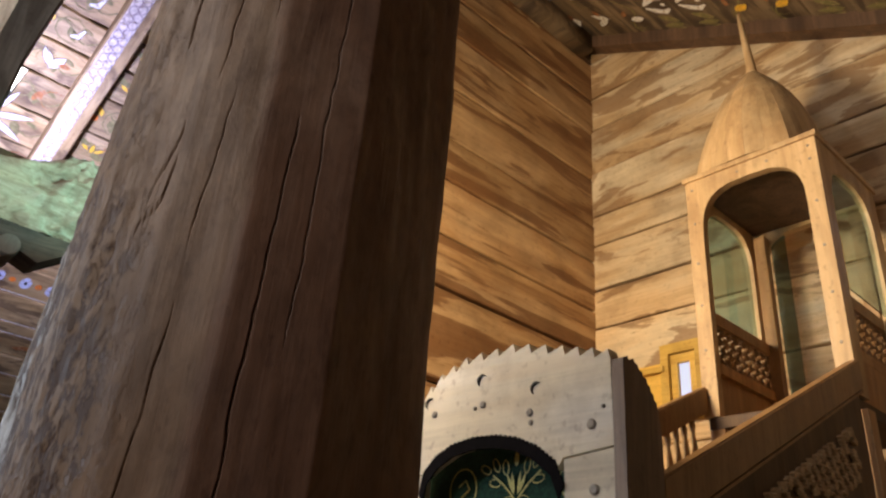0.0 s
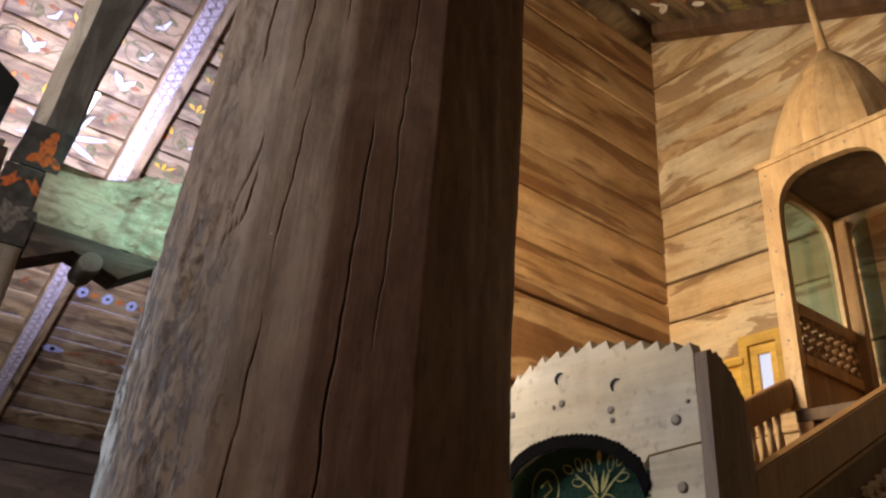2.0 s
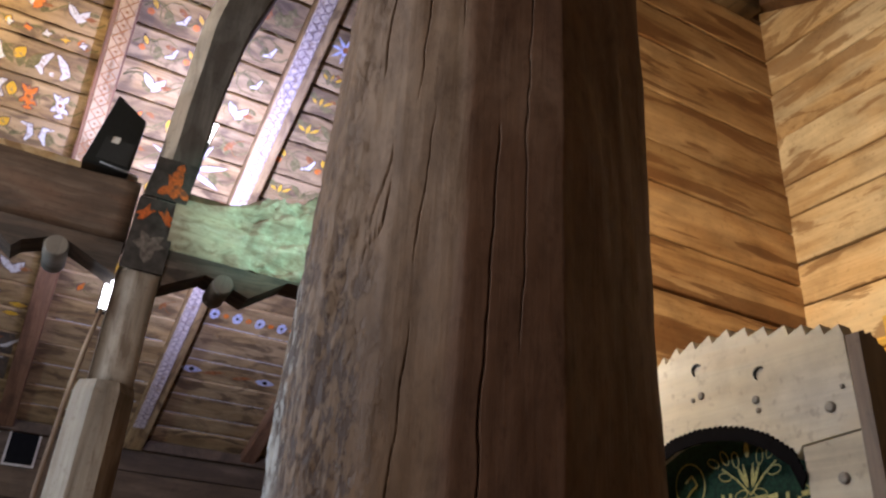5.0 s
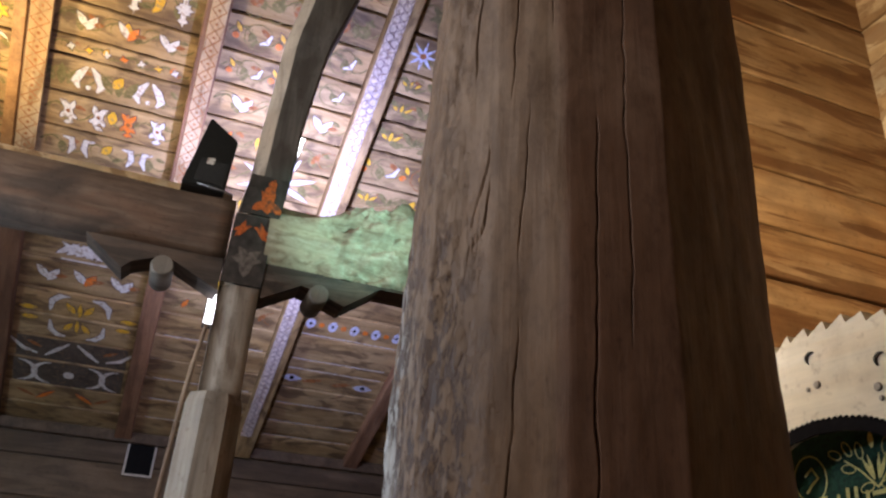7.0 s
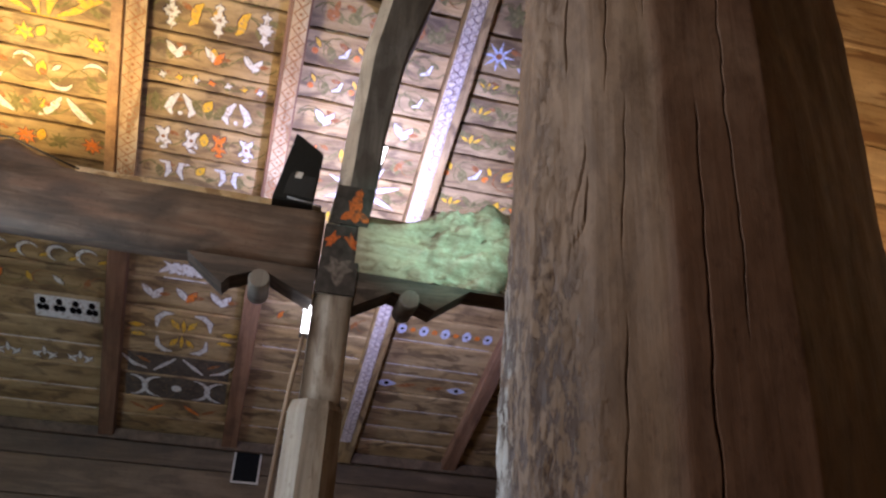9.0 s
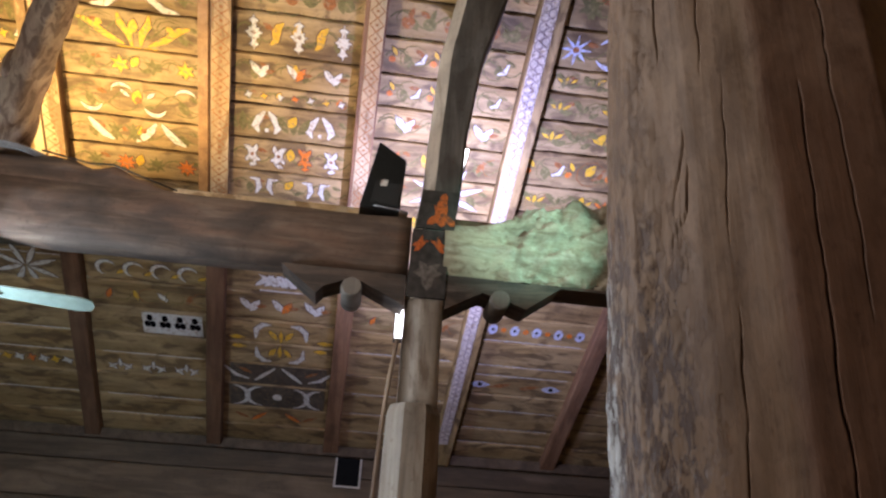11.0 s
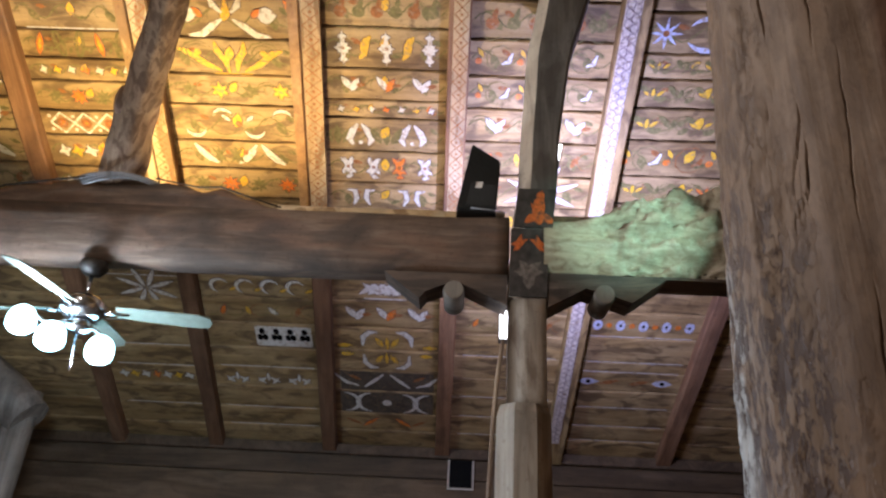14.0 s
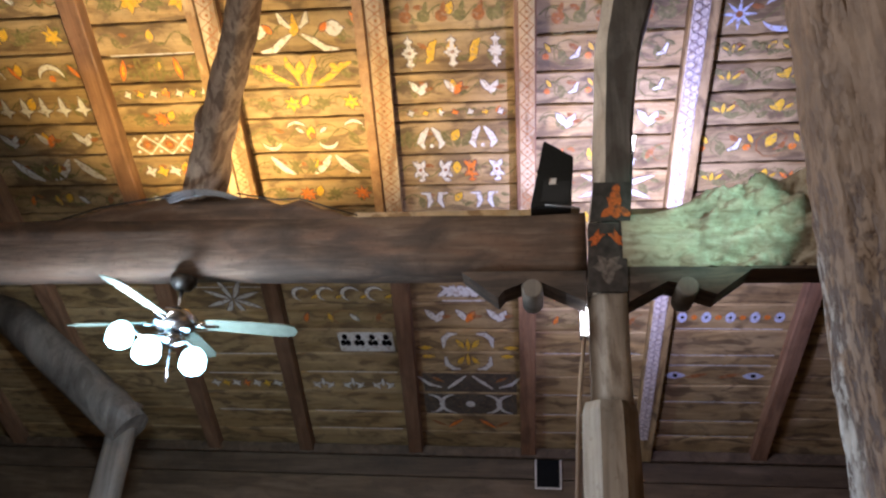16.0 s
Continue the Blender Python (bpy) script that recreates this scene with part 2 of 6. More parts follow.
    height = mathn("SUBTRACT", height, mathn("MULTIPLY", rot, 0.9))
    bp = nodes.new("ShaderNodeBump")
    bp.inputs["Strength"].default_value, bp.inputs["Distance"].default_value = 0.5, 0.010
    links.new(height, bp.inputs["Height"])
    links.new(bp.outputs[0], b.inputs["Normal"])
    return m


M_PILLAR = pillar_material()
M_BEAM = wood("beam_wood", (0.072, 0.047, 0.034), (0.170, 0.113, 0.080), (0.27, 0.195, 0.145), 1, 2.2, 0.80, 0.68, (0.052, 0.041, 0.035), 0.6, 0.15, (0.205, 0.122, 0.083), (0.75, 1.7, 0.46, 0.60))
M_BRACKET = wood("bracket_wood", (0.040, 0.031, 0.027), (0.095, 0.074, 0.062), (0.17, 0.135, 0.115), 1, 1.7, 0.65, 0.7, (0.035, 0.026, 0.022), 0.6, 0.15, (0.16, 0.11, 0.08), (1.2, 5.0, 0.50, 0.58))
M_ROUGH = wood("rough_log_wood", (0.19, 0.145, 0.095), (0.44, 0.385, 0.29), (0.66, 0.61, 0.50), 1, 2.0, 0.75, 0.7, (0.22, 0.155, 0.095), 1.0, 0.1, (0.60, 0.52, 0.38), (4.5, 9.0, 0.48, 0.68))
M_POST = wood("post_wood", (0.125, 0.098, 0.076), (0.265, 0.222, 0.180), (0.41, 0.365, 0.31), 2, 0.9, 0.62, 0.75, (0.12, 0.078, 0.052), 0.5, 0.15, (0.40, 0.365, 0.32), (1.4, 5.5, 0.50, 0.58))
M_GREY = wood("grey_post_wood", (0.09, 0.080, 0.07), (0.19, 0.170, 0.15), (0.29, 0.26, 0.23), 2, 0.9, 0.62, 0.5, (0.08, 0.065, 0.052), 0.5, 0.15, (0.27, 0.245, 0.215), (1.4, 5.0, 0.53, 0.60))
M_LIMB = wood("limb_wood", (0.075, 0.071, 0.065), (0.155, 0.147, 0.136), (0.23, 0.22, 0.205), 2, 0.9, 0.66, 0.5, (0.05, 0.04, 0.032), 0.5, 0.15, (0.16, 0.145, 0.125), (1.4, 5.0, 0.53, 0.60))
# paler copy of the limb wood: light on the chamfer put into the colour
M_LIT_CHAMFER = wood("lit_chamfer_wood", (0.44, 0.39, 0.33), (0.60, 0.55, 0.48), (0.72, 0.67, 0.59), 2, 1.0, 0.65, 0.4, (0.24, 0.18, 0.13), 0.5, 0.1, (0.56, 0.52, 0.45), (1.4, 5.0, 0.54, 0.62))
M_STRUT = wood("strut_wood", (0.13, 0.080, 0.052), (0.34, 0.235, 0.165), (0.50, 0.37, 0.27), 2, 1.6, 0.62, 0.7, (0.11, 0.062, 0.040), 1.0, 0.0, (0.46, 0.34, 0.235), (0.35, 11.0, 0.47, 0.60))
M_MINBAR = wood("minbar_wood", (0.24, 0.12, 0.045), (0.40, 0.22, 0.09), (0.52, 0.31, 0.14), 2, 1.3, 0.5, 0.25, (0.22, 0.11, 0.04), 0.2)
M_PALE = wood("pale_minbar_wood", (0.40, 0.25, 0.12), (0.55, 0.37, 0.19), (0.64, 0.46, 0.26), 2, 1.4, 0.5, 0.35, (0.34, 0.20, 0.09), 0.25, 0.08)
M_WHITE = wood("whitewashed_wood", (0.56, 0.49, 0.38), (0.74, 0.655, 0.51), (0.82, 0.75, 0.62), 0, 1.2, 0.7, 0.45, (0.60, 0.49, 0.36), 0.3, 0.04, (0.80, 0.76, 0.69), (1.2, 5.0, 0.55, 0.64))
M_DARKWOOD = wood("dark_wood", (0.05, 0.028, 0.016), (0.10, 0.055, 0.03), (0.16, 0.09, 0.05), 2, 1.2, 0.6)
M_SIDE = wood("brown_side_wood", (0.13, 0.082, 0.056), (0.23, 0.155, 0.110), (0.32, 0.23, 0.17), 2, 1.3, 0.55, 0.4, (0.11, 0.068, 0.045), 0.35, 0.05)
M_YELLOW = wood("yellow_varnished_wood", (0.55, 0.31, 0.05), (0.74, 0.47, 0.09), (0.80, 0.56, 0.16), 0, 1.4, 0.4)
M_FLOOR = wood("floor_wood", (0.07, 0.04, 0.022), (0.12, 0.073, 0.04), (0.17, 0.105, 0.06), 0, 1.0, 0.5)
M_P_WHITE = plain("white_paint", (0.78, 0.77, 0.74), 0.6, 0, 0.12, 40, worn=(0.36, 0.25, 0.15))
M_P_ORANGE = plain("orange_paint", (0.80, 0.22, 0.03), 0.6, 0, 0.2, 40, worn=(0.36, 0.25, 0.15))
M_TULIP = plain("rusty_tulip_paint", (0.58, 0.135, 0.03), 0.6, 0, 0.4, 60, worn=(0.10, 0.06, 0.045))
M_P_YELLOW = plain("ochre_paint", (0.78, 0.47, 0.04), 0.6, 0, 0.2, 40, worn=(0.36, 0.25, 0.15))
M_P_OLIVE = plain("olive_paint", (0.20, 0.175, 0.065), 0.7, 0, 0.3, 40, worn=(0.36, 0.26, 0.13))
M_P_RED = plain("brick_red_paint", (0.34, 0.13, 0.04), 0.7, 0, 0.3, 40, worn=(0.36, 0.25, 0.15))
M_P_BLACK = plain("black_paint", (0.006, 0.005, 0.006), 0.9, 0, 0.3, 40)
M_P_GROUND = plain("faded_dark_ground_paint", (0.105, 0.085, 0.065), 0.75, 0, 0.35, 9, worn=(0.20, 0.14, 0.085))
M_P_GREY = plain("faded_grey_paint", (0.165, 0.145, 0.13), 0.7, 0, 0.35, 40, worn=(0.07, 0.055, 0.048))
M_P_EDGE = plain("plum_outline_paint", (0.11, 0.07, 0.075), 0.7, 0, 0.3, 40, worn=(0.30, 0.21, 0.12))
M_P_BLUE = plain("pale_blue_paint", (0.62, 0.67, 0.92), 0.6, 0, 0.2, 40, worn=(0.36, 0.25, 0.15))
M_P_PINK = plain("pale_lilac_paint", (0.74, 0.66, 0.62), 0.6, 0, 0.2, 40, worn=(0.36, 0.25, 0.15))
M_PLATE = plain("painted_plate", (0.055, 0.05, 0.047), 0.5, 0, 0.5, 18)
M_BLACK = plain("black_plastic", (0.012, 0.014, 0.014), 0.4, 0, 0.3, 60)
M_IRON = plain("dark_iron", (0.06, 0.055, 0.05), 0.5, 0.7, 0.3, 60)
M_NAIL = plain("grey_nail_head", (0.30, 0.26, 0.22), 0.55, 0.2, 0.3, 60)
M_CABLE = plain("grey_cable", (0.30, 0.32, 0.34), 0.5, 0, 0.2, 60)
M_GREEN = plain("green_velvet", (0.008, 0.045, 0.022), 0.85, 0, 0.5, 90, 0.3)
M_GOLD = plain("gold_thread", (0.50, 0.42, 0.11), 0.5, 0.1, 0.35, 120)
M_BLADE = plain("fan_blade_cream", (0.20, 0.25, 0.21), 0.35, 0, 0.12, 20)
M_CHROME = plain("chrome", (0.55, 0.56, 0.58), 0.2, 1.0, 0.1, 30)
M_FRAME = plain("silver_frame", (0.62, 0.57, 0.52), 0.5, 0, 0.2, 40)
M_SCREEN = plain("dark_picture", (0.006, 0.006, 0.007), 0.6, 0, 0.3, 12)
for dull in (M_SCREEN, M_P_BLACK):
    dull.node_tree.nodes["Principled BSDF"].inputs["Specular IOR Level"].default_value = 0.08
M_BULB = glow("bulb_glass_glow", (0.42, 0.80, 1.0), 9.0)
M_TUBE = glow("lamp_face_glow", (0.92, 0.90, 1.0), 9)
M_SKYPANE = glow("daylight_pane", (0.50, 0.62, 1.0), 0.40)
glass_m, _n, _l, _b = base_material("green_glass", 0.03)
_b.inputs["Base Color"].default_value = (0.36, 0.56, 0.58, 1)
_b.inputs["Transmission Weight"].default_value = 1.0
M_GLASS = glass_m

# ---- helpers for shapes ----


def part(name, bm, material, parent=None, label=""):
    me = bpy.data.meshes.new(name)
    bm.to_mesh(me)
    bm.free()
    for mt in material if isinstance(material, (list, tuple)) else [material]:
        me.materials.append(mt)
    ob = new(name, me)
    if parent is not None:
        ob.parent = parent
    if label:
        tagged(ob, label)
    return ob


def thing(name, label, category, group="", kind="", m=None):
    ob = tagged(new(name), label, category, group, kind)
    if m is not None:
        ob.matrix_world = m
    return ob


def box(x0, x1, y0, y1, z0, z1, bevel=0.0, bm=None, mat=0):
    bm = bm or bmesh.new()
    made = bmesh.ops.create_cube(bm, size=1)["verts"]
    for v in made:
        v.co = Vector(((x0 + x1) / 2 + v.co.x * (x1 - x0), (y0 + y1) / 2 + v.co.y * (y1 - y0), (z0 + z1) / 2 + v.co.z * (z1 - z0)))
    if bevel:
        es = list({e for v in made for e in v.link_edges})
        bmesh.ops.bevel(bm, geom=es, offset=bevel, segments=2, profile=0.5, affect="EDGES")
    if mat:
        for f in bm.faces:
            f.material_index = mat
    return bm


def prism(points, axis, lo, hi, bm=None, mat=0):
    """Extrudes a closed outline along an axis. The outline's two numbers are the other two axes in order."""
    bm = bm or bmesh.new()

    def at(p, d):
        c = list(p)
        c.insert(axis, d)
        return Vector(c)
    a = [bm.verts.new(at(p, lo)) for p in points]
    b = [bm.verts.new(at(p, hi)) for p in points]
    fs = [bm.faces.new(a), bm.faces.new(b[::-1])]
    n = len(points)
    for i in range(n):
        fs.append(bm.faces.new((a[i], b[i], b[(i + 1) % n], a[(i + 1) % n])))
    for f in fs:
        f.material_index = mat
    bmesh.ops.recalc_face_normals(bm, faces=bm.faces)
    return bm


def flat(bm, pts, mat, lift=0.0):
    lift += 0.0003 * (len(bm.faces) % 9)
    vs = [bm.verts.new((p[0], p[1], lift)) for p in pts]
    f = bm.faces.new(vs)
    f.material_index = mat
    if f.normal.z < 0 or (f.normal_update() or f.normal.z < 0):
        f.normal_flip()
    return f


def tube(points, radii, sides=12, bm=None, squash=1.0):
    """A limb through points, with a radius at each."""
    bm = bm or bmesh.new()
    pts = [Vector(p) for p in points]
    rings = []
    for i, p in enumerate(pts):
        d = (pts[min(i + 1, len(pts) - 1)] - pts[max(i - 1, 0)]).normalized()
        u = d.cross(Vector((0.3, 0.1, 1.0)) if abs(d.z) < 0.9 else Vector((0, 1, 0))).normalized()
        w = d.cross(u)
        r = radii[i] if isinstance(radii, (list, tuple)) else radii
        rings.append([bm.verts.new(p + u * (r * math.cos(2 * math.pi * k / sides)) + w * (r * squash * math.sin(2 * math.pi * k / sides))) for k in range(sides)])
    for a, b in zip(rings, rings[1:]):
        for k in range(sides):
            f = bm.faces.new((a[k], a[(k + 1) % sides], b[(k + 1) % sides], b[k]))
            f.smooth = True
    bm.faces.new(rings[0][::-1])
    bm.faces.new(rings[-1])
    return bm


def roughen(bm, amount, scale, seed=0.0):
    bm.normal_update()
    for v in bm.verts:
        v.co += v.normal * (amount * noise.fractal(v.co * scale + Vector((seed, seed, seed)), 1.0, 2.0, 4))
    return bm


def grid_box(x0, x1, y0, y1, z0, z1, step, amount, scale, seed=0.0, bevel=0.02):
    """A hewn timber: a box cut finely with uneven faces."""
    bm = bmesh.new()
    bmesh.ops.create_cube(bm, size=1)
    for v in bm.verts:
        v.co = Vector(((x0 + x1) / 2 + v.co.x * (x1 - x0), (y0 + y1) / 2 + v.co.y * (y1 - y0), (z0 + z1) / 2 + v.co.z * (z1 - z0)))
    for ax, lo, hi in ((0, x0, x1), (1, y0, y1), (2, z0, z1)):
        n = max(2, int((hi - lo) / step))
        for i in range(1, n):
            co = [0, 0, 0]
            co[ax] = lo + (hi - lo) * i / n
            no = [0, 0, 0]
            no[ax] = 1
            bmesh.ops.bisect_plane(bm, geom=bm.verts[:] + bm.edges[:] + bm.faces[:], plane_co=co, plane_no=no)
    roughen(bm, amount, scale, seed)
    for f in bm.faces:
        f.smooth = True
    return bm

# ---- the large structure ----
RIDGE_X, EAVE_X, EAST_X, QIBLA_Y, BACK_Y = -3.3, -9.4, 2.9, 4.46, -7.4


def roof_z(x):
    return 3.306 + 0.5 * (x - EAVE_X) if x <= RIDGE_X else 6.66 - 0.524 * (x - RIDGE_X)


def axes(origin, xd, yd):
    xd, yd = Vector(xd).normalized(), Vector(yd).normalized()
    zd = xd.cross(yd)
    return Matrix((
        (xd.x, yd.x, zd.x, origin[0]), (xd.y, yd.y, zd.y, origin[1]), (xd.z, yd.z, zd.z, origin[2]), (0, 0, 0, 1)))


def board_bm(length, height, thick=0.05, rng=random, top=None, segs=10, wobble=0.006):
    """A sawn board: x along its length, y its width, z its face. top(x): the height of a cut upper edge."""
    bm = bmesh.new()
    rows = []
    for i in range(segs + 1):
        x = length * i / segs
        h = height if top is None else max(0.004, min(height, top(x)))
        j0, j1 = rng.uniform(0, wobble), (rng.uniform(0, wobble) if h == height else 0)
        e = min(0.008, h * 0.3)
        rows.append([bm.verts.new(p) for p in ((x, j0, 0), (x, j0, thick - e), (x, j0 + e, thick), (x, h - j1 - e, thick), (x, h - j1, thick - e), (x, h - j1, 0))])
    for a, b in zip(rows, rows[1:]):
        for k in range(6):
            bm.faces.new((a[k], b[k], b[(k + 1) % 6], a[(k + 1) % 6]))
    bm.faces.new(rows[0][::-1])
    bm.faces.new(rows[-1])
    bmesh.ops.recalc_face_normals(bm, faces=bm.faces)
    return bm


def board_wall(name, label, material, origin, xd, length, heights, top=None, thick=0.05, gaps=(0.004, 0.006, 0.010, 0.020)):
    wall = thing(name, label, "wall", kind="structure")
    rng = random.Random(name)
    z = 0.0
    for h in heights:
        if top is not None and max(top(0.0), top(length), top(length / 2)) <= z + 0.02:
            break
        cut = (lambda x, z=z: top(x) - z) if top is not None else None
        ob = part("plank", board_bm(length, h - rng.choice(gaps), thick + rng.uniform(-0.006, 0.006), rng, cut, 16 if top else 10), material, wall)
        ob.matrix_world = axes((origin[0], origin[1], origin[2] + z), xd, (0, 0, 1))
        z += h
    return wall


A_HEIGHTS = [0.50, 0.48, 0.52, 0.46, 0.50, 0.52, 0.61, 0.36, 0.42, 0.33, 0.44, 0.47, 0.36, 0.43, 0.4]
B_HEIGHTS = [0.48, 0.50, 0.46, 0.45, 0.50, 0.48, 0.46, 0.47, 0.33, 0.38, 0.27, 0.42, 0.44, 0.36, 0.40, 0.4]
WALL_T = 0.12
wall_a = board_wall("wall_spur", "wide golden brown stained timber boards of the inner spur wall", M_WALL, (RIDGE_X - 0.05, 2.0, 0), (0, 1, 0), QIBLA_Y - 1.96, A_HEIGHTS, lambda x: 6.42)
part("core", box(RIDGE_X - WALL_T, RIDGE_X - 0.052, 2.01, QIBLA_Y, 0, 6.40), M_DARKWOOD, wall_a)
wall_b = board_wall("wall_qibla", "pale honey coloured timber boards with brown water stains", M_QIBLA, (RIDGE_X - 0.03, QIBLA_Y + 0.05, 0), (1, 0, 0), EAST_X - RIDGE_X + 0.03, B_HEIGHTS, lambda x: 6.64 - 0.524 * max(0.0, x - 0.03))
part("core", prism([(RIDGE_X, 0), (EAST_X, 0), (EAST_X, roof_z(EAST_X)), (RIDGE_X, roof_z(RIDGE_X) - 0.02)], 1, QIBLA_Y + 0.052, QIBLA_Y + 0.15), M_DARKWOOD, wall_b)
wall_b2 = thing("wall_qibla_west", "dark timber gable wall beyond the spur wall", "wall", kind="structure")
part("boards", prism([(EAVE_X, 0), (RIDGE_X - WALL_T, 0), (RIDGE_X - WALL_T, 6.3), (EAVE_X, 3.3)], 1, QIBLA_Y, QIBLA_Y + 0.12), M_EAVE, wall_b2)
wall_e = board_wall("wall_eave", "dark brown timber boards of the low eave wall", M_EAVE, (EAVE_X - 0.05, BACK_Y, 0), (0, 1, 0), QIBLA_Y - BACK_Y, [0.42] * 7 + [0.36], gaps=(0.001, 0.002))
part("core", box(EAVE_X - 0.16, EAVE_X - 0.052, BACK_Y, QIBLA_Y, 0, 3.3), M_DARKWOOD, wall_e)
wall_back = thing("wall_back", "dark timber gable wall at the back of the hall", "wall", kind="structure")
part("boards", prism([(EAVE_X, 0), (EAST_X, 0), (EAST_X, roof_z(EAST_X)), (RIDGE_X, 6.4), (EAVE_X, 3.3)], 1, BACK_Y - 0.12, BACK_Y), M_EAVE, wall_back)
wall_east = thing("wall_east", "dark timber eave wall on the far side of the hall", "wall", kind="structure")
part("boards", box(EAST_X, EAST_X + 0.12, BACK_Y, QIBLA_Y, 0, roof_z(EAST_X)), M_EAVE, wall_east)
floor_ob = part("floor", box(EAVE_X - 0.1, EAST_X + 0.1, BACK_Y - 0.1, QIBLA_Y + 0.1, -0.1, 0), M_FLOOR)
tagged(floor_ob, "worn brown timber floor of the prayer hall", "floor", kind="structure")

# sloping beam under the gable and the beam on the spur wall
gable_beam = thing("trim_gable_beam", "dark brown hewn beam along the top of the gable wall", "beam", kind="structure")
part("timber", prism([(RIDGE_X, 6.50), (EAST_X, 6.50 - 0.524 * (EAST_X - RIDGE_X)), (EAST_X, 6.655 - 0.524 * (EAST_X - RIDGE_X)), (RIDGE_X, 6.655)], 1, QIBLA_Y - 0.14, QIBLA_Y - 0.003), M_DARKWOOD, gable_beam)
spur_beam = thing("trim_ridge_beam", "dark hewn ridge beam on top of the spur wall", "beam", kind="structure")
part("timber", grid_box(RIDGE_X - 0.10, RIDGE_X + 0.13, BACK_Y, QIBLA_Y - 0.145, 6.36, 6.62, 0.4, 0.012, 2.0), M_ROOF_DARK, spur_beam)
spur_post = thing("trim_spur_post", "brown timber post closing the end of the spur wall", "post", kind="structure")
part("timber", grid_box(RIDGE_X - 0.14, RIDGE_X + 0.02, 1.86, 1.997, 0, 6.35, 0.3, 0.008, 2.0), M_RAFTER, spur_post)

# ---- painted decoration on the roof boards ----
PAINTS = [M_P_WHITE, M_P_ORANGE, M_P_YELLOW, M_P_OLIVE, M_P_RED, M_P_BLACK, M_P_BLUE, M_P_EDGE, M_P_GROUND]
WH, OR, YE, OL, RE, BK, BL, ED, GR = range(9)


def leaf(bm, cx, cy, length, width, angle, mat, plain_edge=False):
    a = radians(angle)
    pts = []
    for t, w in ((-0.5, 0), (-0.28, 0.38), (0.0, 0.5), (0.25, 0.34), (0.5, 0), (0.25, -0.34), (0.0, -0.5), (-0.28, -0.38)):
        x, y = t * length, w * width
        pts.append((cx + x * math.cos(a) - y * math.sin(a), cy + x * math.sin(a) + y * math.cos(a)))
    if mat in (WH, YE, OR) and length > 0.05 and not plain_edge:
        c, s2 = math.cos(a), math.sin(a)
        kx, ky = 1 + 0.016 / length, 1 + 0.016 / max(width, 0.012)
        rim = []
        for px, py in pts:
            u, w = (px - cx) * c + (py - cy) * s2, -(px - cx) * s2 + (py - cy) * c
            rim.append((cx + u * kx * c - w * ky * s2, cy + u * kx * s2 + w * ky * c))
        flat(bm, rim, ED, -0.003)
    flat(bm, pts, mat)


def stroke(bm, pts, width, mat, taper=False):
    n = len(pts)
    side = []
    for i, p in enumerate(pts):
        q0, q1 = pts[max(i - 1, 0)], pts[min(i + 1, n - 1)]
        dx, dy = q1[0] - q0[0], q1[1] - q0[1]
        d = math.hypot(dx, dy) or 1
        w = width / 2 * (math.sin(math.pi * (i + 0.35) / (n - 0.3)) if taper or mat == ED else 1)
        side.append(((p[0] - dy / d * w, p[1] + dx / d * w), (p[0] + dy / d * w, p[1] - dx / d * w)))
    if taper and width > 0.03 and mat in (WH, YE):
        stroke(bm, pts, width + 0.016, ED)
        for f in list(bm.faces)[-(n - 1):]:
            for v in f.verts:
                v.co.z = -0.003
    up = 0.0003 * (len(bm.faces) % 9)
    vs = [(bm.verts.new((*a, up)), bm.verts.new((*b, up))) for a, b in side]
    for (a, b), (c, d) in zip(vs, vs[1:]):
        f = bm.faces.new((a, b, d, c))
        f.material_index = mat


def arc(bm, cx, cy, r, a0, a1, width, mat, squash=1.0, n=9):
    stroke(bm, [(cx + r * math.cos(radians(a0 + (a1 - a0) * i / (n - 1))), cy + squash * r * math.sin(radians(a0 + (a1 - a0) * i / (n - 1)))) for i in range(n)], width, mat, True)


def disc(bm, cx, cy, r, mat, squash=1.0, n=10):
    flat(bm, [(cx + r * math.cos(2 * math.pi * i / n), cy + squash * r * math.sin(2 * math.pi * i / n)) for i in range(n)], mat)


def vine(bm, length, h, mats, rng):
    """A thin olive tendril with leaves and buds."""
    step = h * 1.25
    n = max(3, int((length - 0.2) / step))
    pts = []
    for i in range(n * 8 + 1):
        x = 0.1 + (length - 0.2) * i / (n * 8)
        pts.append((x, h * (0.5 + 0.2 * math.sin(math.pi * i / 4))))
    stroke(bm, pts, 0.013, OL)
    for i in range(n):
        x = 0.1 + (length - 0.2) * (i + 0.5) / n
        m = mats[i % len(mats)]
        s = 1 if i % 2 else -1
        leaf(bm, x, h * (0.5 + s * 0.1), h * 0.42, h * 0.24, 70 * s + rng.uniform(-20, 20), m)
        leaf(bm, x + h * 0.28, h * (0.5 - s * 0.16), h * 0.30, h * 0.14, 20 * s + rng.uniform(-20, 20), OL if i % 3 else RE)
        arc(bm, x - h * 0.2, h * 0.5, h * 0.22, 20, 230, 0.008, OL)


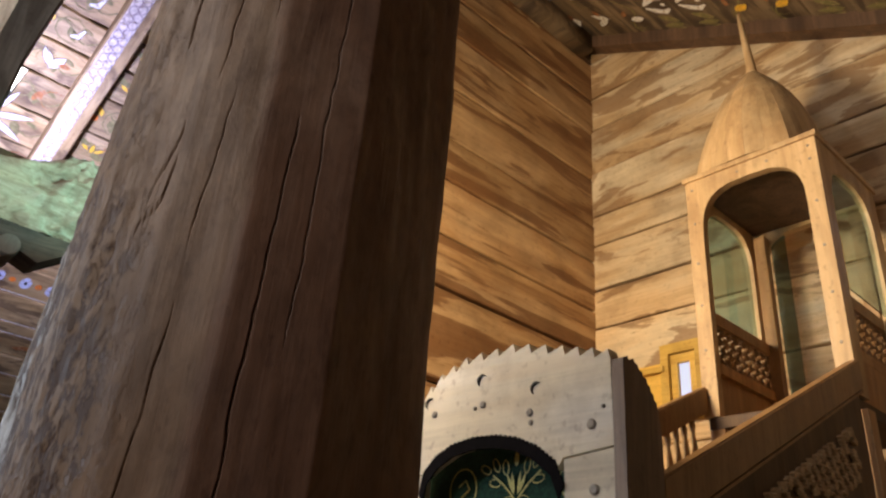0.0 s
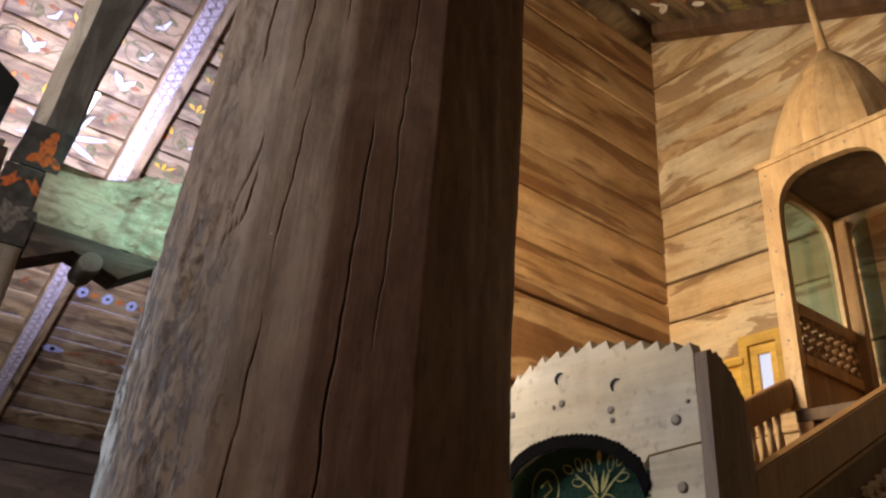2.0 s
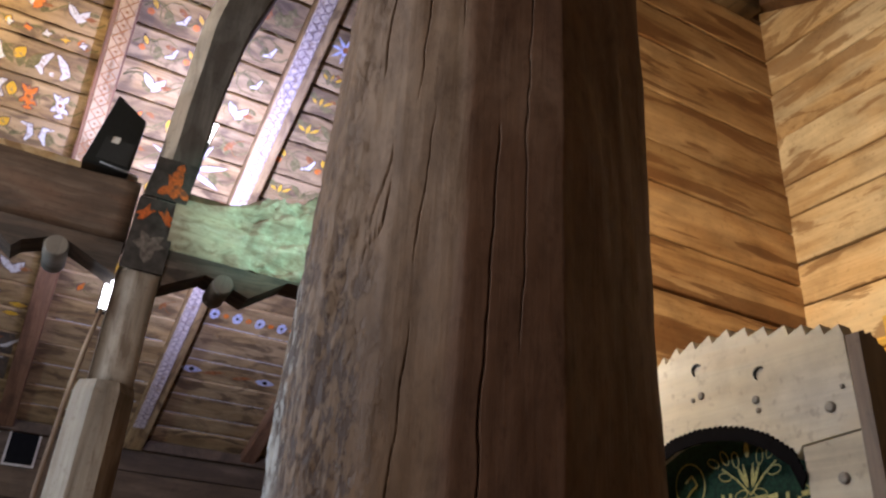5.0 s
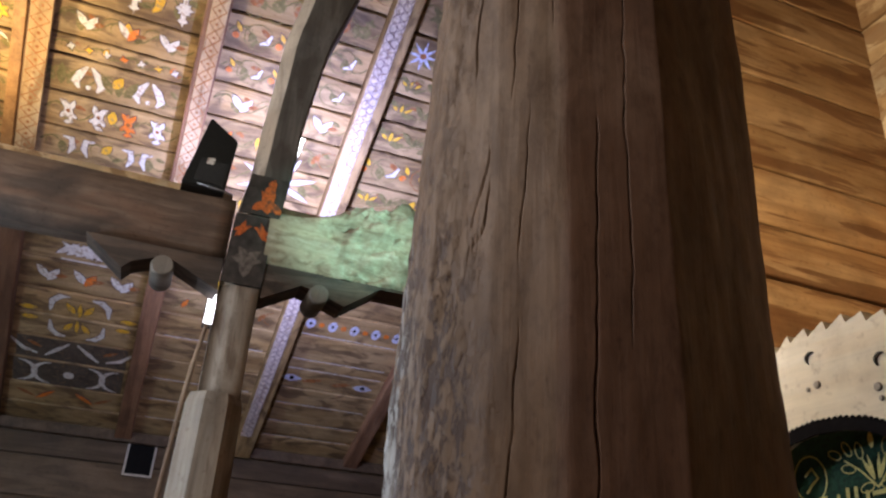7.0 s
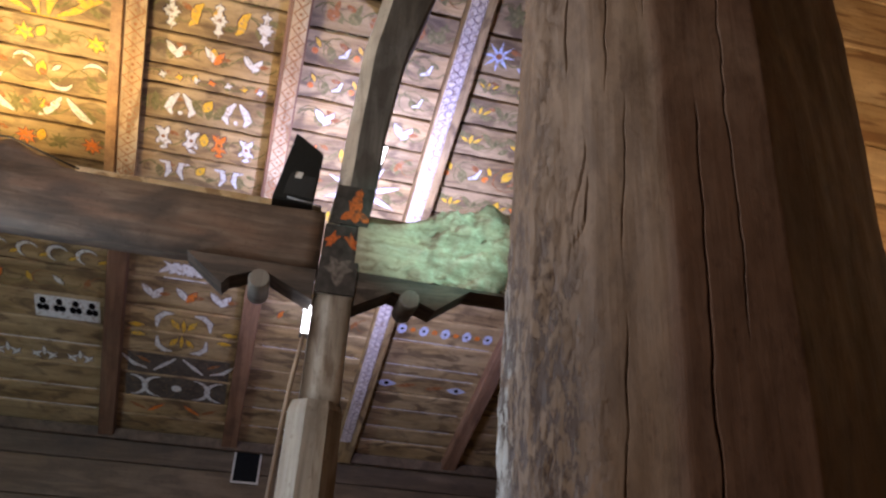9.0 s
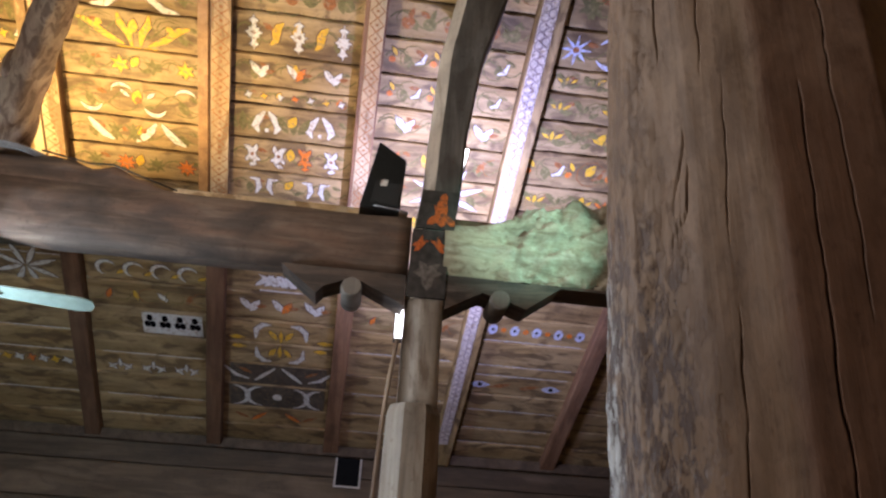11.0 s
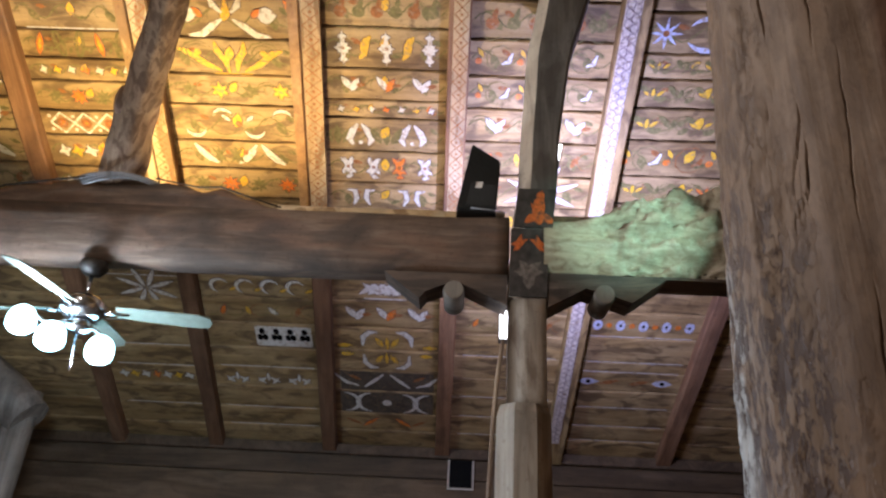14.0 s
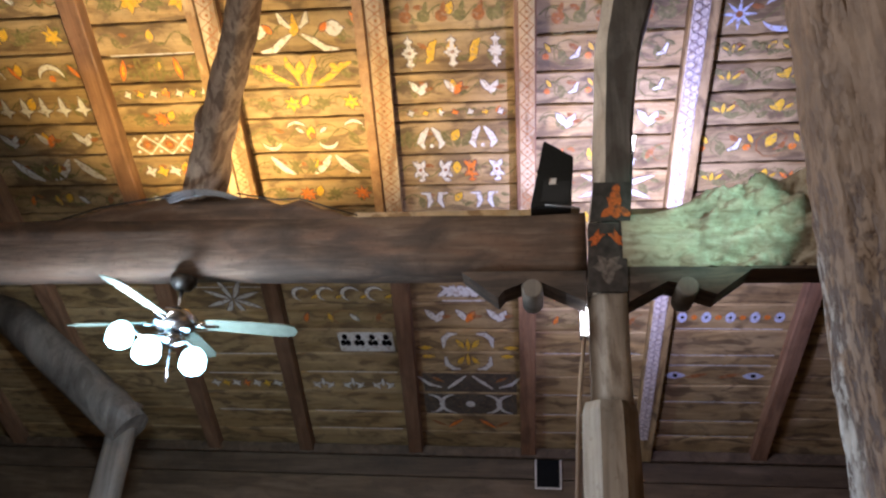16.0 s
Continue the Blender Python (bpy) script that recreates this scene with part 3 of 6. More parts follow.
def motif_band(kind, length, h, rng):
    bm = bmesh.new()
    lo, hi = 0.16, length - 0.14
    span = hi - lo

    def spots(n):
        return [lo + span * (i + 0.5) / n for i in range(n)]
    c = h * 0.5
    if kind == "fleurs":
        for i, x in enumerate(spots(5)):
            if i % 2 == 0:
                leaf(bm, x, c, h * 0.86, h * 0.13, 90, WH)
                leaf(bm, x, c, h * 0.40, h * 0.15, 0, WH)
                for y in (0.22, 0.78):
                    leaf(bm, x, h * y, h * 0.22, h * 0.13, 0, WH)
                for a in (45, 135):
                    leaf(bm, x, c, h * 0.34, h * 0.15, a, WH)
                disc(bm, x, c, h * 0.045, RE)
            else:
                stroke(bm, [(x - h * 0.13, h * 0.24), (x - h * 0.02, h * 0.36), (x, h * 0.55), (x + h * 0.05, h * 0.7), (x + h * 0.16, h * 0.8)], h * 0.2, YE, True)
    elif kind == "commas":
        for x in spots(2):
            for s in (-1, 1):
                stroke(bm, [(x + s * h * 0.05, h * 0.84), (x + s * h * 0.2, h * 0.62), (x + s * h * 0.3, h * 0.38), (x + s * h * 0.2, h * 0.2)], h * 0.2, WH, True)
            disc(bm, x, h * 0.28, h * 0.06, WH)
        for x in (lo + span * 0.5, lo + span * 0.03):
            for a in (60, 90, 120):
                leaf(bm, x + (90 - a) * 0.003, c, h * 0.6, h * 0.22, a, OL)
    elif kind == "tulips":
        for i, x in enumerate(spots(4)):
            m = (WH, WH, OR, WH)[i % 4]
            t = (15, -20, 5, 10)[i]
            leaf(bm, x, h * 0.52, h * 0.60, h * 0.20, 90 + t, m)
            for q in (-1, 1):
                leaf(bm, x + q * h * 0.09, h * 0.70, h * 0.30, h * 0.13, 90 - q * 30 + t, m)
                leaf(bm, x + q * h * 0.10, h * 0.40, h * 0.26, h * 0.12, 90 + q * 45 + t, m)
            leaf(bm, x + h * 0.02, h * 0.20, h * 0.22, h * 0.12, t, m)
            disc(bm, x, h * 0.52, h * 0.05, RE)
    elif kind == "small_tulips":
        for i, x in enumerate(spots(3)):
            leaf(bm, x - h * 0.12, c + h * 0.06, h * 0.55, h * 0.2, 125, WH)
            leaf(bm, x + h * 0.12, c, h * 0.5, h * 0.22, 60, OR if i % 2 else WH)
            leaf(bm, x + h * 0.3, c, h * 0.3, h * 0.14, 10, RE)
            arc(bm, x - h * 0.4, c, h * 0.3, 0, 200, 0.008, OL)
    elif kind == "pears":
        for i, x in enumerate(spots(6)):
            m = (RE, OL)[i % 2]
            disc(bm, x, h * 0.42, h * 0.17, m)
            leaf(bm, x + h * 0.06, h * 0.64, h * 0.4, h * 0.14, 75, m)
            arc(bm, x, h * 0.2, h * 0.22, 200, 340, 0.008, OL)
    elif kind == "pairs":
        for x in spots(2):
            for s in (-1, 1):
                stroke(bm, [(x + s * h * 0.4, h * 0.75), (x + s * h * 0.18, h * 0.72), (x + s * h * 0.14, h * 0.45), (x + s * h * 0.24, h * 0.2)], h * 0.17, WH, True)
    elif kind == "bigleaf":
        x = lo + span * 0.5
        for q in (-1, 1):
            stroke(bm, [(x + q * h * 0.10, h * 0.06), (x + q * h * 0.16, h * 0.40), (x + q * h * 0.34, h * 0.66), (x + q * h * 0.38, h * 0.92)], h * 0.20, YE, True)
            stroke(bm, [(x + q * h * 0.30, h * 0.10), (x + q * h * 0.70, h * 0.30), (x + q * h * 1.10, h * 0.62), (x + q * h * 1.35, h * 0.70)], h * 0.20, YE, True)
            for k in (0.42, 0.30):
                arc(bm, x + q * h * 0.85, h * 0.62, h * k, 0, 350, 0.010, OL, 0.75)
            disc(bm, x + q * h * 0.85, h * 0.62, h * 0.09, YE)
            for y in (0.25, 0.75):
                disc(bm, x + q * h * 2.0, h * y, h * 0.13, OR)
                disc(bm, x + q * h * 2.0, h * y, h * 0.05, YE)
        stroke(bm, [(x - h * 0.5, h * 0.03), (x + h * 0.5, h * 0.03)], 0.010, YE)
    elif kind == "white_flower":
        x = lo + span * 0.5
        for q in (-1, 1):
            stroke(bm, [(x + q * h * 0.12, h * 0.45), (x + q * h * 0.35, h * 0.30), (x + q * h * 0.62, h * 0.08), (x + q * h * 0.95, h * 0.04)], h * 0.17, WH, True)
            stroke(bm, [(x + q * h * 0.10, h * 0.60), (x + q * h * 0.28, h * 0.78), (x + q * h * 0.34, h * 0.98)], h * 0.15, WH, True)
            leaf(bm, x + q * h * 0.90, h * 0.56, h * 0.46, h * 0.40, 0, WH)
            leaf(bm, x + q * h * 0.66, h * 0.60, h * 0.30, h * 0.16, 90 - q * 40, OR)
            for y in (0.85, 0.45, 0.15):
                disc(bm, x + q * h * 1.75, h * y, h * 0.11, OR if y != 0.45 else YE)
            leaf(bm, x + q * h * 1.42, h * 0.72, h * 0.50, h * 0.15, 90 + q * 25, OR)
        leaf(bm, x, h * 0.80, h * 0.34, h * 0.12, 90, YE)
    elif kind == "commas_low":
        for x in (lo + span * 0.08, lo + span * 0.66):
            for s in ((1,) if x < lo + span * 0.3 else (-1, 1)):
                stroke(bm, [(x + s * h * 0.08, h * 0.9), (x + s * h * 0.26, h * 0.62), (x + s * h * 0.5, h * 0.36), (x + s * h * 0.75, h * 0.2)], h * 0.24, WH, True)
        for x in (lo + span * 0.3, lo + span * 0.45):
            for a in (50, 90, 130):
                leaf(bm, x, c, h * 0.75, h * 0.16, a, OL)
            disc(bm, x + h * 0.3, h * 0.6, h * 0.09, RE)
    elif kind == "orange_flowers":
        for i, x in enumerate(spots(4)):
            m = OR if i % 2 else OL
            for a in range(0, 180, 45):
                leaf(bm, x, c, h * 0.56, h * 0.13, a, m)
    elif kind == "diamonds":
        n = max(4, int(span / (h * 0.85)))
        for x in spots(n):
            w = span / n * 0.5
            stroke(bm, [(x - w, c), (x, h * 0.92), (x + w, c), (x, h * 0.08), (x - w, c)], 0.022, WH)
            disc(bm, x, c, h * 0.2, RE, 1.1)
            disc(bm, x, c, h * 0.08, OR)
            for s in (-1, 1):
                disc(bm, x - w, c + s * h * 0.28, h * 0.07, WH)
    elif kind == "flower_row":
        for i, x in enumerate(spots(7)):
            m = (WH, YE, WH, OR)[i % 4]
            for a in (20, 110):
                leaf(bm, x, c, h * 0.42, h * 0.16, a + rng.uniform(-15, 15), m)
    elif kind == "drops":
        for i, x in enumerate(spots(5)):
            t = (18, -8, 12, -6, 10)[i]
            if i in (1, 2, 4):
                for w, m in ((0.30, OL), (0.16, OL)):
                    pts = []
                    for k in range(13):
                        th = 2 * math.pi * k / 12
                        u, v = h * 0.46 * math.cos(th), h * w * 0.5 * math.sin(th)
                        pts.append((x + u * math.sin(radians(t)) + v, c + u))
                    stroke(bm, pts, 0.012, m)
            else:
                leaf(bm, x, c, h * 0.86, h * 0.24, 90 - t, OR)
                leaf(bm, x, c, h * 0.5, h * 0.10, 90 - t, YE)
            leaf(bm, x + h * 0.32, h * 0.3, h * 0.3, h * 0.11, 60, OL)
    elif kind == "arches":
        for x in spots(2):
            arc(bm, x, h * 0.3, h * 0.36, 5, 175, 0.05, WH)
            disc(bm, x, h * 0.3, h * 0.1, OR)
            leaf(bm, x + h * 0.7, c, h * 0.5, h * 0.14, 120, OR)
    elif kind == "crosses":
        for i, x in enumerate(spots(6)):
            leaf(bm, x, c, h * 0.6, h * 0.16, 90, WH)
            leaf(bm, x, h * 0.4, h * 0.44, h * 0.14, 0, WH)
    elif kind == "dots":
        for i, x in enumerate(spots(9)):
            if i % 2 == 0:
                disc(bm, x, c, h * 0.14, BL, 1.5)
                disc(bm, x, c, h * 0.04, BK, 1.5)
            else:
                disc(bm, x, c, h * 0.09, OR, 1.1)
        stroke(bm, [(lo, h * 0.06), (hi, h * 0.05)], 0.012, WH)
    elif kind == "eyes":
        for x in (lo + span * 0.08, lo + span * 0.86):
            leaf(bm, x, c, h * 0.75, h * 0.36, 0, BL)
            disc(bm, x, c, h * 0.09, BK)
        for x in (lo + span * 0.3, lo + span * 0.62):
            leaf(bm, x, c, h * 0.8, h * 0.2, 15, RE)
    elif kind == "chevrons":
        for x in spots(3):
            for a in (50, 90, 130):
                leaf(bm, x + (90 - a) * -0.002, c - abs(90 - a) * 0.0015, h * 0.44, h * 0.12, 180 - a if a != 90 else 90, WH)
            for s in (-1, 1):
                leaf(bm, x + s * h * 0.22, h * 0.36, h * 0.42, h * 0.12, -s * 35, WH)
    elif kind == "clover_panel":
        x0, x1 = lo + span * 0.42, hi
        flat(bm, [(x0, h * 0.1), (x1, h * 0.1), (x1, h * 0.9), (x0, h * 0.9)], WH)
        for i in range(4):
            x = x0 + (x1 - x0) * (i + 0.5) / 4
            for a in (90, 210, 330):
                f0 = len(bm.faces)
                disc(bm, x + math.cos(radians(a)) * h * 0.085, h * 0.54 + math.sin(radians(a)) * h * 0.16, h * 0.085, BK, 1.5)
                bm.faces.ensure_lookup_table()
                for v in bm.faces[f0].verts:
                    v.co.z = 0.002
    elif kind in ("ring_top", "ring_bottom"):
        s = 1 if kind == "ring_top" else -1
        x = lo + span * 0.5
        y = 0.0 if s > 0 else h
        for q in (-1, 1):
            stroke(bm, [(x + q * h * 0.3, y + s * h * 0.85), (x + q * h * 0.55, y + s * h * 0.82), (x + q * h * 0.75, y + s * h * 0.6), (x + q * h * 0.78, y + s * h * 0.2)], h * 0.2, WH, True)
            leaf(bm, x + q * h * 0.25, y + s * h * 0.4, h * 0.5, h * 0.2, 90 - q * 30 * s, YE)
            leaf(bm, x + q * h * 1.35, y + s * h * 0.2, h * 0.5, h * 0.2, 0, YE)
        leaf(bm, x, y + s * h * 0.35, h * 0.6, h * 0.14, 90, YE)
    elif kind == "moustache":
        x = lo + span * 0.5
        flat(bm, [(lo - 0.02, 0.01), (hi + 0.02, 0.01), (hi + 0.02, h - 0.02), (lo - 0.02, h - 0.02)], GR, -0.003)
        for q in (-1, 1):
            stroke(bm, [(x + q * h * 1.75, h * 0.85), (x + q * h * 1.35, h * 0.4), (x + q * h * 0.95, h * 0.25)], h * 0.15, WH, True)
            stroke(bm, [(x + q * h * 0.75, h * 0.2), (x + q * h * 0.45, h * 0.5), (x + q * h * 0.1, h * 0.85)], h * 0.15, WH, True)
            leaf(bm, x + q * h * 1.05, h * 0.65, h * 0.5, h * 0.14, q * 30, RE)
    elif kind == "curls":
        x = lo + span * 0.5
        flat(bm, [(lo - 0.02, 0.01), (hi + 0.02, 0.01), (hi + 0.02, h - 0.02), (lo - 0.02, h - 0.02)], GR, -0.003)
        disc(bm, x, c, h * 0.14, WH)
        for q in (-1, 1):
            arc(bm, x + q * h * 0.45, c, h * 0.42, 90, 90 - q * 180, h * 0.14, WH)
            arc(bm, x + q * h * 1.25, c, h * 0.42, 90, 90 + q * 180, h * 0.14, WH)
    elif kind == "orange_chevrons":
        x = lo + span * 0.5
        for q in (-1, 1):
            leaf(bm, x + q * h * 0.6, c, h * 0.8, h * 0.16, -q * 40, OR)
            leaf(bm, x + q * h * 1.2, c, h * 0.7, h * 0.16, q * 30, RE)
    elif kind == "white_panel":
        for i in range(9):
            leaf(bm, lo + span * (0.3 + 0.045 * i), c, h * 0.8, h * 0.2, 40 + 100 * (i % 2), WH)
        stroke(bm, [(lo + span * 0.25, h * 0.08), (lo + span * 0.7, h * 0.08)], 0.02, WH)
    elif kind == "rays":
        x = lo + span * 0.62
        for a in range(0, 360, 45):
            leaf(bm, x + math.cos(radians(a + 20)) * h * 0.55, c + math.sin(radians(a + 20)) * h * 0.5, h * 0.95, h * 0.17, a + 20, WH)
    elif kind == "blue_flower":
        x = lo + span * 0.10
        for a in range(0, 180, 45):
            leaf(bm, x, c, h * 0.80, h * 0.10, a, BL)
        disc(bm, x, c, h * 0.08, RE)
        for s in (-1, 1):
            arc(bm, x + h * 0.98, c, h * 0.52, 15 * s, 150 * s, h * 0.14, BL, 0.75)
        leaf(bm, hi - 0.1, c, h * 0.7, h * 0.3, 80, RE)
    elif kind == "yellow_stars":
        n = 4
        for i, x in enumerate(spots(n)):
            m = YE if i % 2 else OL
            for a in (0, 60, 120):
                leaf(bm, x, c, h * 0.6, h * 0.17, a + 30, m)
            arc(bm, x + h * 0.5, c, h * 0.3, 20, 240, 0.009, OL)
    elif kind == "scroll_white":
        for x in spots(4):
            arc(bm, x, c, h * 0.32, 30, 250, h * 0.14, WH)
            leaf(bm, x + h * 0.45, h * 0.4, h * 0.4, h * 0.15, 30, YE)
    elif kind == "ovals":
        for i, x in enumerate(spots(4)):
            for s in (-1, 1):
                arc(bm, x, c, h * 0.36, 10 * s, 170 * s, 0.012, OL, 0.9)
            if i % 2:
                arc(bm, x, h * 0.62, h * 0.26, 20, 160, h * 0.10, WH)
            else:
                arc(bm, x, h * 0.40, h * 0.26, 200, 340, h * 0.10, WH)
        disc(bm, lo + span * 0.5, c, h * 0.09, RE)
        for s in (-1, 1):
            leaf(bm, lo + span * 0.5 + s * h * 0.3, h * 0.66, h * 0.26, h * 0.1, s * 40, WH)
    elif kind == "swirls":
        for i, x in enumerate(spots(3)):
            arc(bm, x, c, h * 0.36, 0, 330, 0.010, RE if i % 2 else OL)
            stroke(bm, [(x + h * 0.05, h * 0.35), (x + h * 0.22, h * 0.42), (x + h * 0.3, h * 0.66)], h * 0.13, WH if i != 1 else RE, True)
            disc(bm, x - h * 0.55, h * 0.42, h * 0.09, OR)
            leaf(bm, x - h * 0.5, h * 0.66, h * 0.3, h * 0.12, 120, YE)
    elif kind == "bands_faded":
        for i, x in enumerate(spots(4)):
            leaf(bm, x, c, h * 0.42, h * 0.16, 70 + 30 * (i % 3), (OR, YE, WH, RE)[i % 4])
            arc(bm, x + h * 0.35, c, h * 0.28, 30, 300, 0.009, (OL, RE)[i % 2])
            arc(bm, x - h * 0.35, c, h * 0.2, 200, 400, 0.009, OL)
    elif kind == "leaf_vine":
        n = 5
        for i, x in enumerate(spots(n)):
            for s in (-1, 1):
                arc(bm, x + s * h * 0.28, h * (0.5 + 0.06 * s), h * 0.24, 90 - 60 * s, 90 + 200 * s, 0.008, OL)
                leaf(bm, x + s * h * 0.30, h * (0.50 - 0.18 * s), h * 0.34, h * 0.19, 35 * s, OL)
            for a in (40, 90, 140):
                leaf(bm, x + (90 - a) * -0.0012, h * 0.54, h * 0.34, h * 0.12, 180 - a, (YE, OL, YE, OR, YE)[i])
    elif kind == "plain_line":
        stroke(bm, [(lo, h * 0.03), (hi, h * 0.03)], 0.012, WH)
    else:
        vine(bm, length, h, (YE, OR, OL) if kind == "vine" else (WH, RE, YE), rng)
    return bm


# rafters: y where each meets the ridge side and the eave
RAFTERS = [(-6.60, -6.85), (-5.20, -5.50), (-3.76, -4.22), (-2.66, -3.04), (-1.35, -1.69), (-0.24, -0.35), (1.06, 0.95), (2.52, 2.24), (3.75, 3.65)]
U_SLOPE = Vector((1, 0, 0.5)).normalized()
N_ROOF = Vector((0, 1, 0)).cross(U_SLOPE)


def rafter_y(i, x):
    a, b = RAFTERS[i]
    f = (x - EAVE_X) / (RIDGE_X - EAVE_X)
    return b + (a - b) * f


def lines(rng, given):
    """Board joints from the ridge to the eave; the given ones kept."""
    out = [RIDGE_X]
    for g in given + [EAVE_X]:
        gap = out[-1] - g
        n = max(1, round(gap / 0.29))
        start = out[-1]
        for k in range(1, n + 1):
            x = start - gap * k / n
            out.append(x if k == n else x + rng.uniform(-0.02, 0.02))
    return out


GIVEN = {
    3: [-4.55, -4.80, -5.02, -5.20, -5.45, -5.66, -5.95],
    4: [-4.52, -4.83, -5.11, -5.36, -5.67, -5.92, -6.20, -7.04, -7.30, -7.62, -7.95, -8.22, -8.50, -8.82, -9.10],
    5: [-4.45, -4.72, -5.03, -5.28, -5.43, -5.72, -6.01, -6.28, -7.00, -7.28, -7.62, -7.92, -8.20, -8.50, -8.84, -9.12],
    6: [-4.50, -4.78, -5.06, -5.32, -5.60, -5.90, -6.20],
    7: [-4.55, -4.85, -5.04, -5.27, -5.54, -5.86, -6.12, -7.30, -7.62, -7.95, -8.08, -8.35],
}
BANDS = {
    2: {-4.92: "arches", -5.15: "crosses", -5.4: "small_tulips", -5.75: "commas_low"},
    3: {-4.7: "plain_line", -4.9: "drops", -5.1: "flower_row", -5.3: "orange_flowers", -5.55: "diamonds", -5.8: "flower_row", -6.1: "flower_row", -7.25: "rays", -8.35: "flower_row"},
    4: {-4.65: "white_flower", -4.95: "bigleaf", -5.2: "yellow_stars", -5.5: "ovals", -5.8: "commas_low", -6.05: "orange_flowers", -7.15: "scroll_white", -7.45: "bands_faded", -7.8: "clover_panel", -8.1: "plain_line", -8.35: "chevrons"},
    5: {-4.6: "pears", -4.85: "fleurs", -5.15: "small_tulips", -5.35: "flower_row", -5.55: "commas", -5.85: "tulips", -6.1: "pairs", -7.15: "white_panel", -7.45: "small_tulips", -7.78: "ring_top", -8.05: "ring_bottom", -8.3: "moustache", -8.65: "curls", -8.95: "orange_chevrons"},
    6: {-4.65: "pears", -4.9: "swirls", -5.2: "swirls", -5.45: "small_tulips", -5.75: "bands_faded", -6.05: "rays", -7.2: "bands_faded", -7.5: "bands_faded"},
    7: {-4.7: "blue_flower", -4.95: "leaf_vine", -5.15: "leaf_vine", -5.4: "leaf_vine", -5.7: "swirls", -6.0: "leaf_vine", -7.45: "dots", -7.78: "plain_line", -8.2: "eyes"},
}


def roof_boards():
    roof = thing("roof_west", "painted sloping timber roof boards with folk flower bands", "roof", kind="structure")
    rng = random.Random(4)
    for bay in range(len(RAFTERS) + 1):
        ls = lines(rng, GIVEN.get(bay, []))
        for k in range(len(ls) - 1):
            x1, x0 = ls[k], ls[k + 1]
            mid = (x0 + x1) / 2
            ya = rafter_y(bay - 1, mid) if bay else BACK_Y
            yb = rafter_y(bay, mid) if bay < len(RAFTERS) else QIBLA_Y
            ya, yb = ya + 0.004, yb - 0.004
            w = (x1 - x0) * 1.118
            ob = part("plank", board_bm(yb - ya, w - 0.003, 0.03, rng, None, 14, 0.011), M_ROOF, roof)
            tilt = Matrix.Rotation(radians(rng.uniform(0.5, 2.2)), 4, "X")
            ob.matrix_world = axes(Vector((x0, ya, roof_z(x0))) - N_ROOF * 0.01, (0, 1, 0), U_SLOPE) @ tilt
            kind = None
            for key, val in BANDS.get(bay, {}).items():
                if x0 <= key < x1:
                    kind = val
            if kind is None and bay in (2, 3, 4, 5, 6, 7) and x0 > -6.6:
                kind = rng.choice(["vine", "tulip_vine", "bands_faded", "yellow_stars"])
            if kind is None and bay in (3, 4, 5, 6, 7) and rng.random() < 0.55:
                kind = "plain_line"
            if kind:
                bm = motif_band(kind, yb - ya, w, rng)
                for v in bm.verts:
                    v.co.z += 0.0345
                tagged(part("painted_band", bm, PAINTS, ob), kind="stuff")
                if x0 > -6.7 and kind not in ("vine", "tulip_vine", "diamonds"):
                    bm = bmesh.new()
                    vine(bm, yb - ya, w, (OL, YE, OL, OR), rng)
                    for v in bm.verts:
                        v.co.z += 0.0325
                    tagged(part("painted_tendril", bm, PAINTS, ob), kind="stuff")
    sheath = bmesh.new()
    a, b = Vector((EAVE_X - 0.2, 0, roof_z(EAVE_X - 0.2))), Vector((RIDGE_X, 0, roof_z(RIDGE_X)))
    up = Vector((0, 0, 0.05))
    prism([(p.x, p.z) for p in (a + up, b + up, b + up * 3, a + up * 3)], 1, BACK_Y - 0.2, QIBLA_Y + 0.2, sheath)
    part("sheathing", sheath, M_DARKWOOD, roof)


roof_boards()


def east_roof():
    roof = thing("roof_east", "painted sloping timber roof boards beside the ridge", "roof", kind="structure")
    rng = random.Random(9)
    u = Vector((-1, 0, 0.524)).normalized()
    steps = 22
    for k in range(steps):
        x0 = RIDGE_X + (EAST_X - RIDGE_X) * k / steps
        x1 = RIDGE_X + (EAST_X - RIDGE_X) * (k + 1) / steps
        w = (x1 - x0) * 1.129
        for ya, yb in ((BACK_Y, -2.0), (-2.0, 1.2), (1.2, 2.9), (2.9, QIBLA_Y)):
            ob = part("plank", board_bm(yb - ya - 0.01, w + 0.01, 0.03, rng, None, 7, 0.010), M_ROOF_DARK, roof)
            ob.matrix_world = axes(Vector((x1, yb, roof_z(x1 + 1e-6))) , (0, -1, 0), u) @ Matrix.Rotation(radians(rng.uniform(1.5, 3)), 4, "X")
            if ya > 0 and x0 < 0.5:
                bm = motif_band(rng.choice(["scroll_white", "tulip_vine", "commas", "vine", "small_tulips"]), yb - ya, w, rng)
                for v in bm.verts:
                    v.co.z += 0.0345
                tagged(part("painted_band", bm, PAINTS, ob), kind="stuff")
    up = 0.05
    part("sheathing", prism([(RIDGE_X, roof_z(RIDGE_X + 1e-6) + up), (EAST_X + 0.2, roof_z(EAST_X + 0.2) + up), (EAST_X + 0.2, roof_z(EAST_X + 0.2) + 0.15), (RIDGE_X, roof_z(RIDGE_X + 1e-6) + 0.15)], 1, BACK_Y - 0.2, QIBLA_Y + 0.2), M_DARKWOOD, roof)


east_roof()


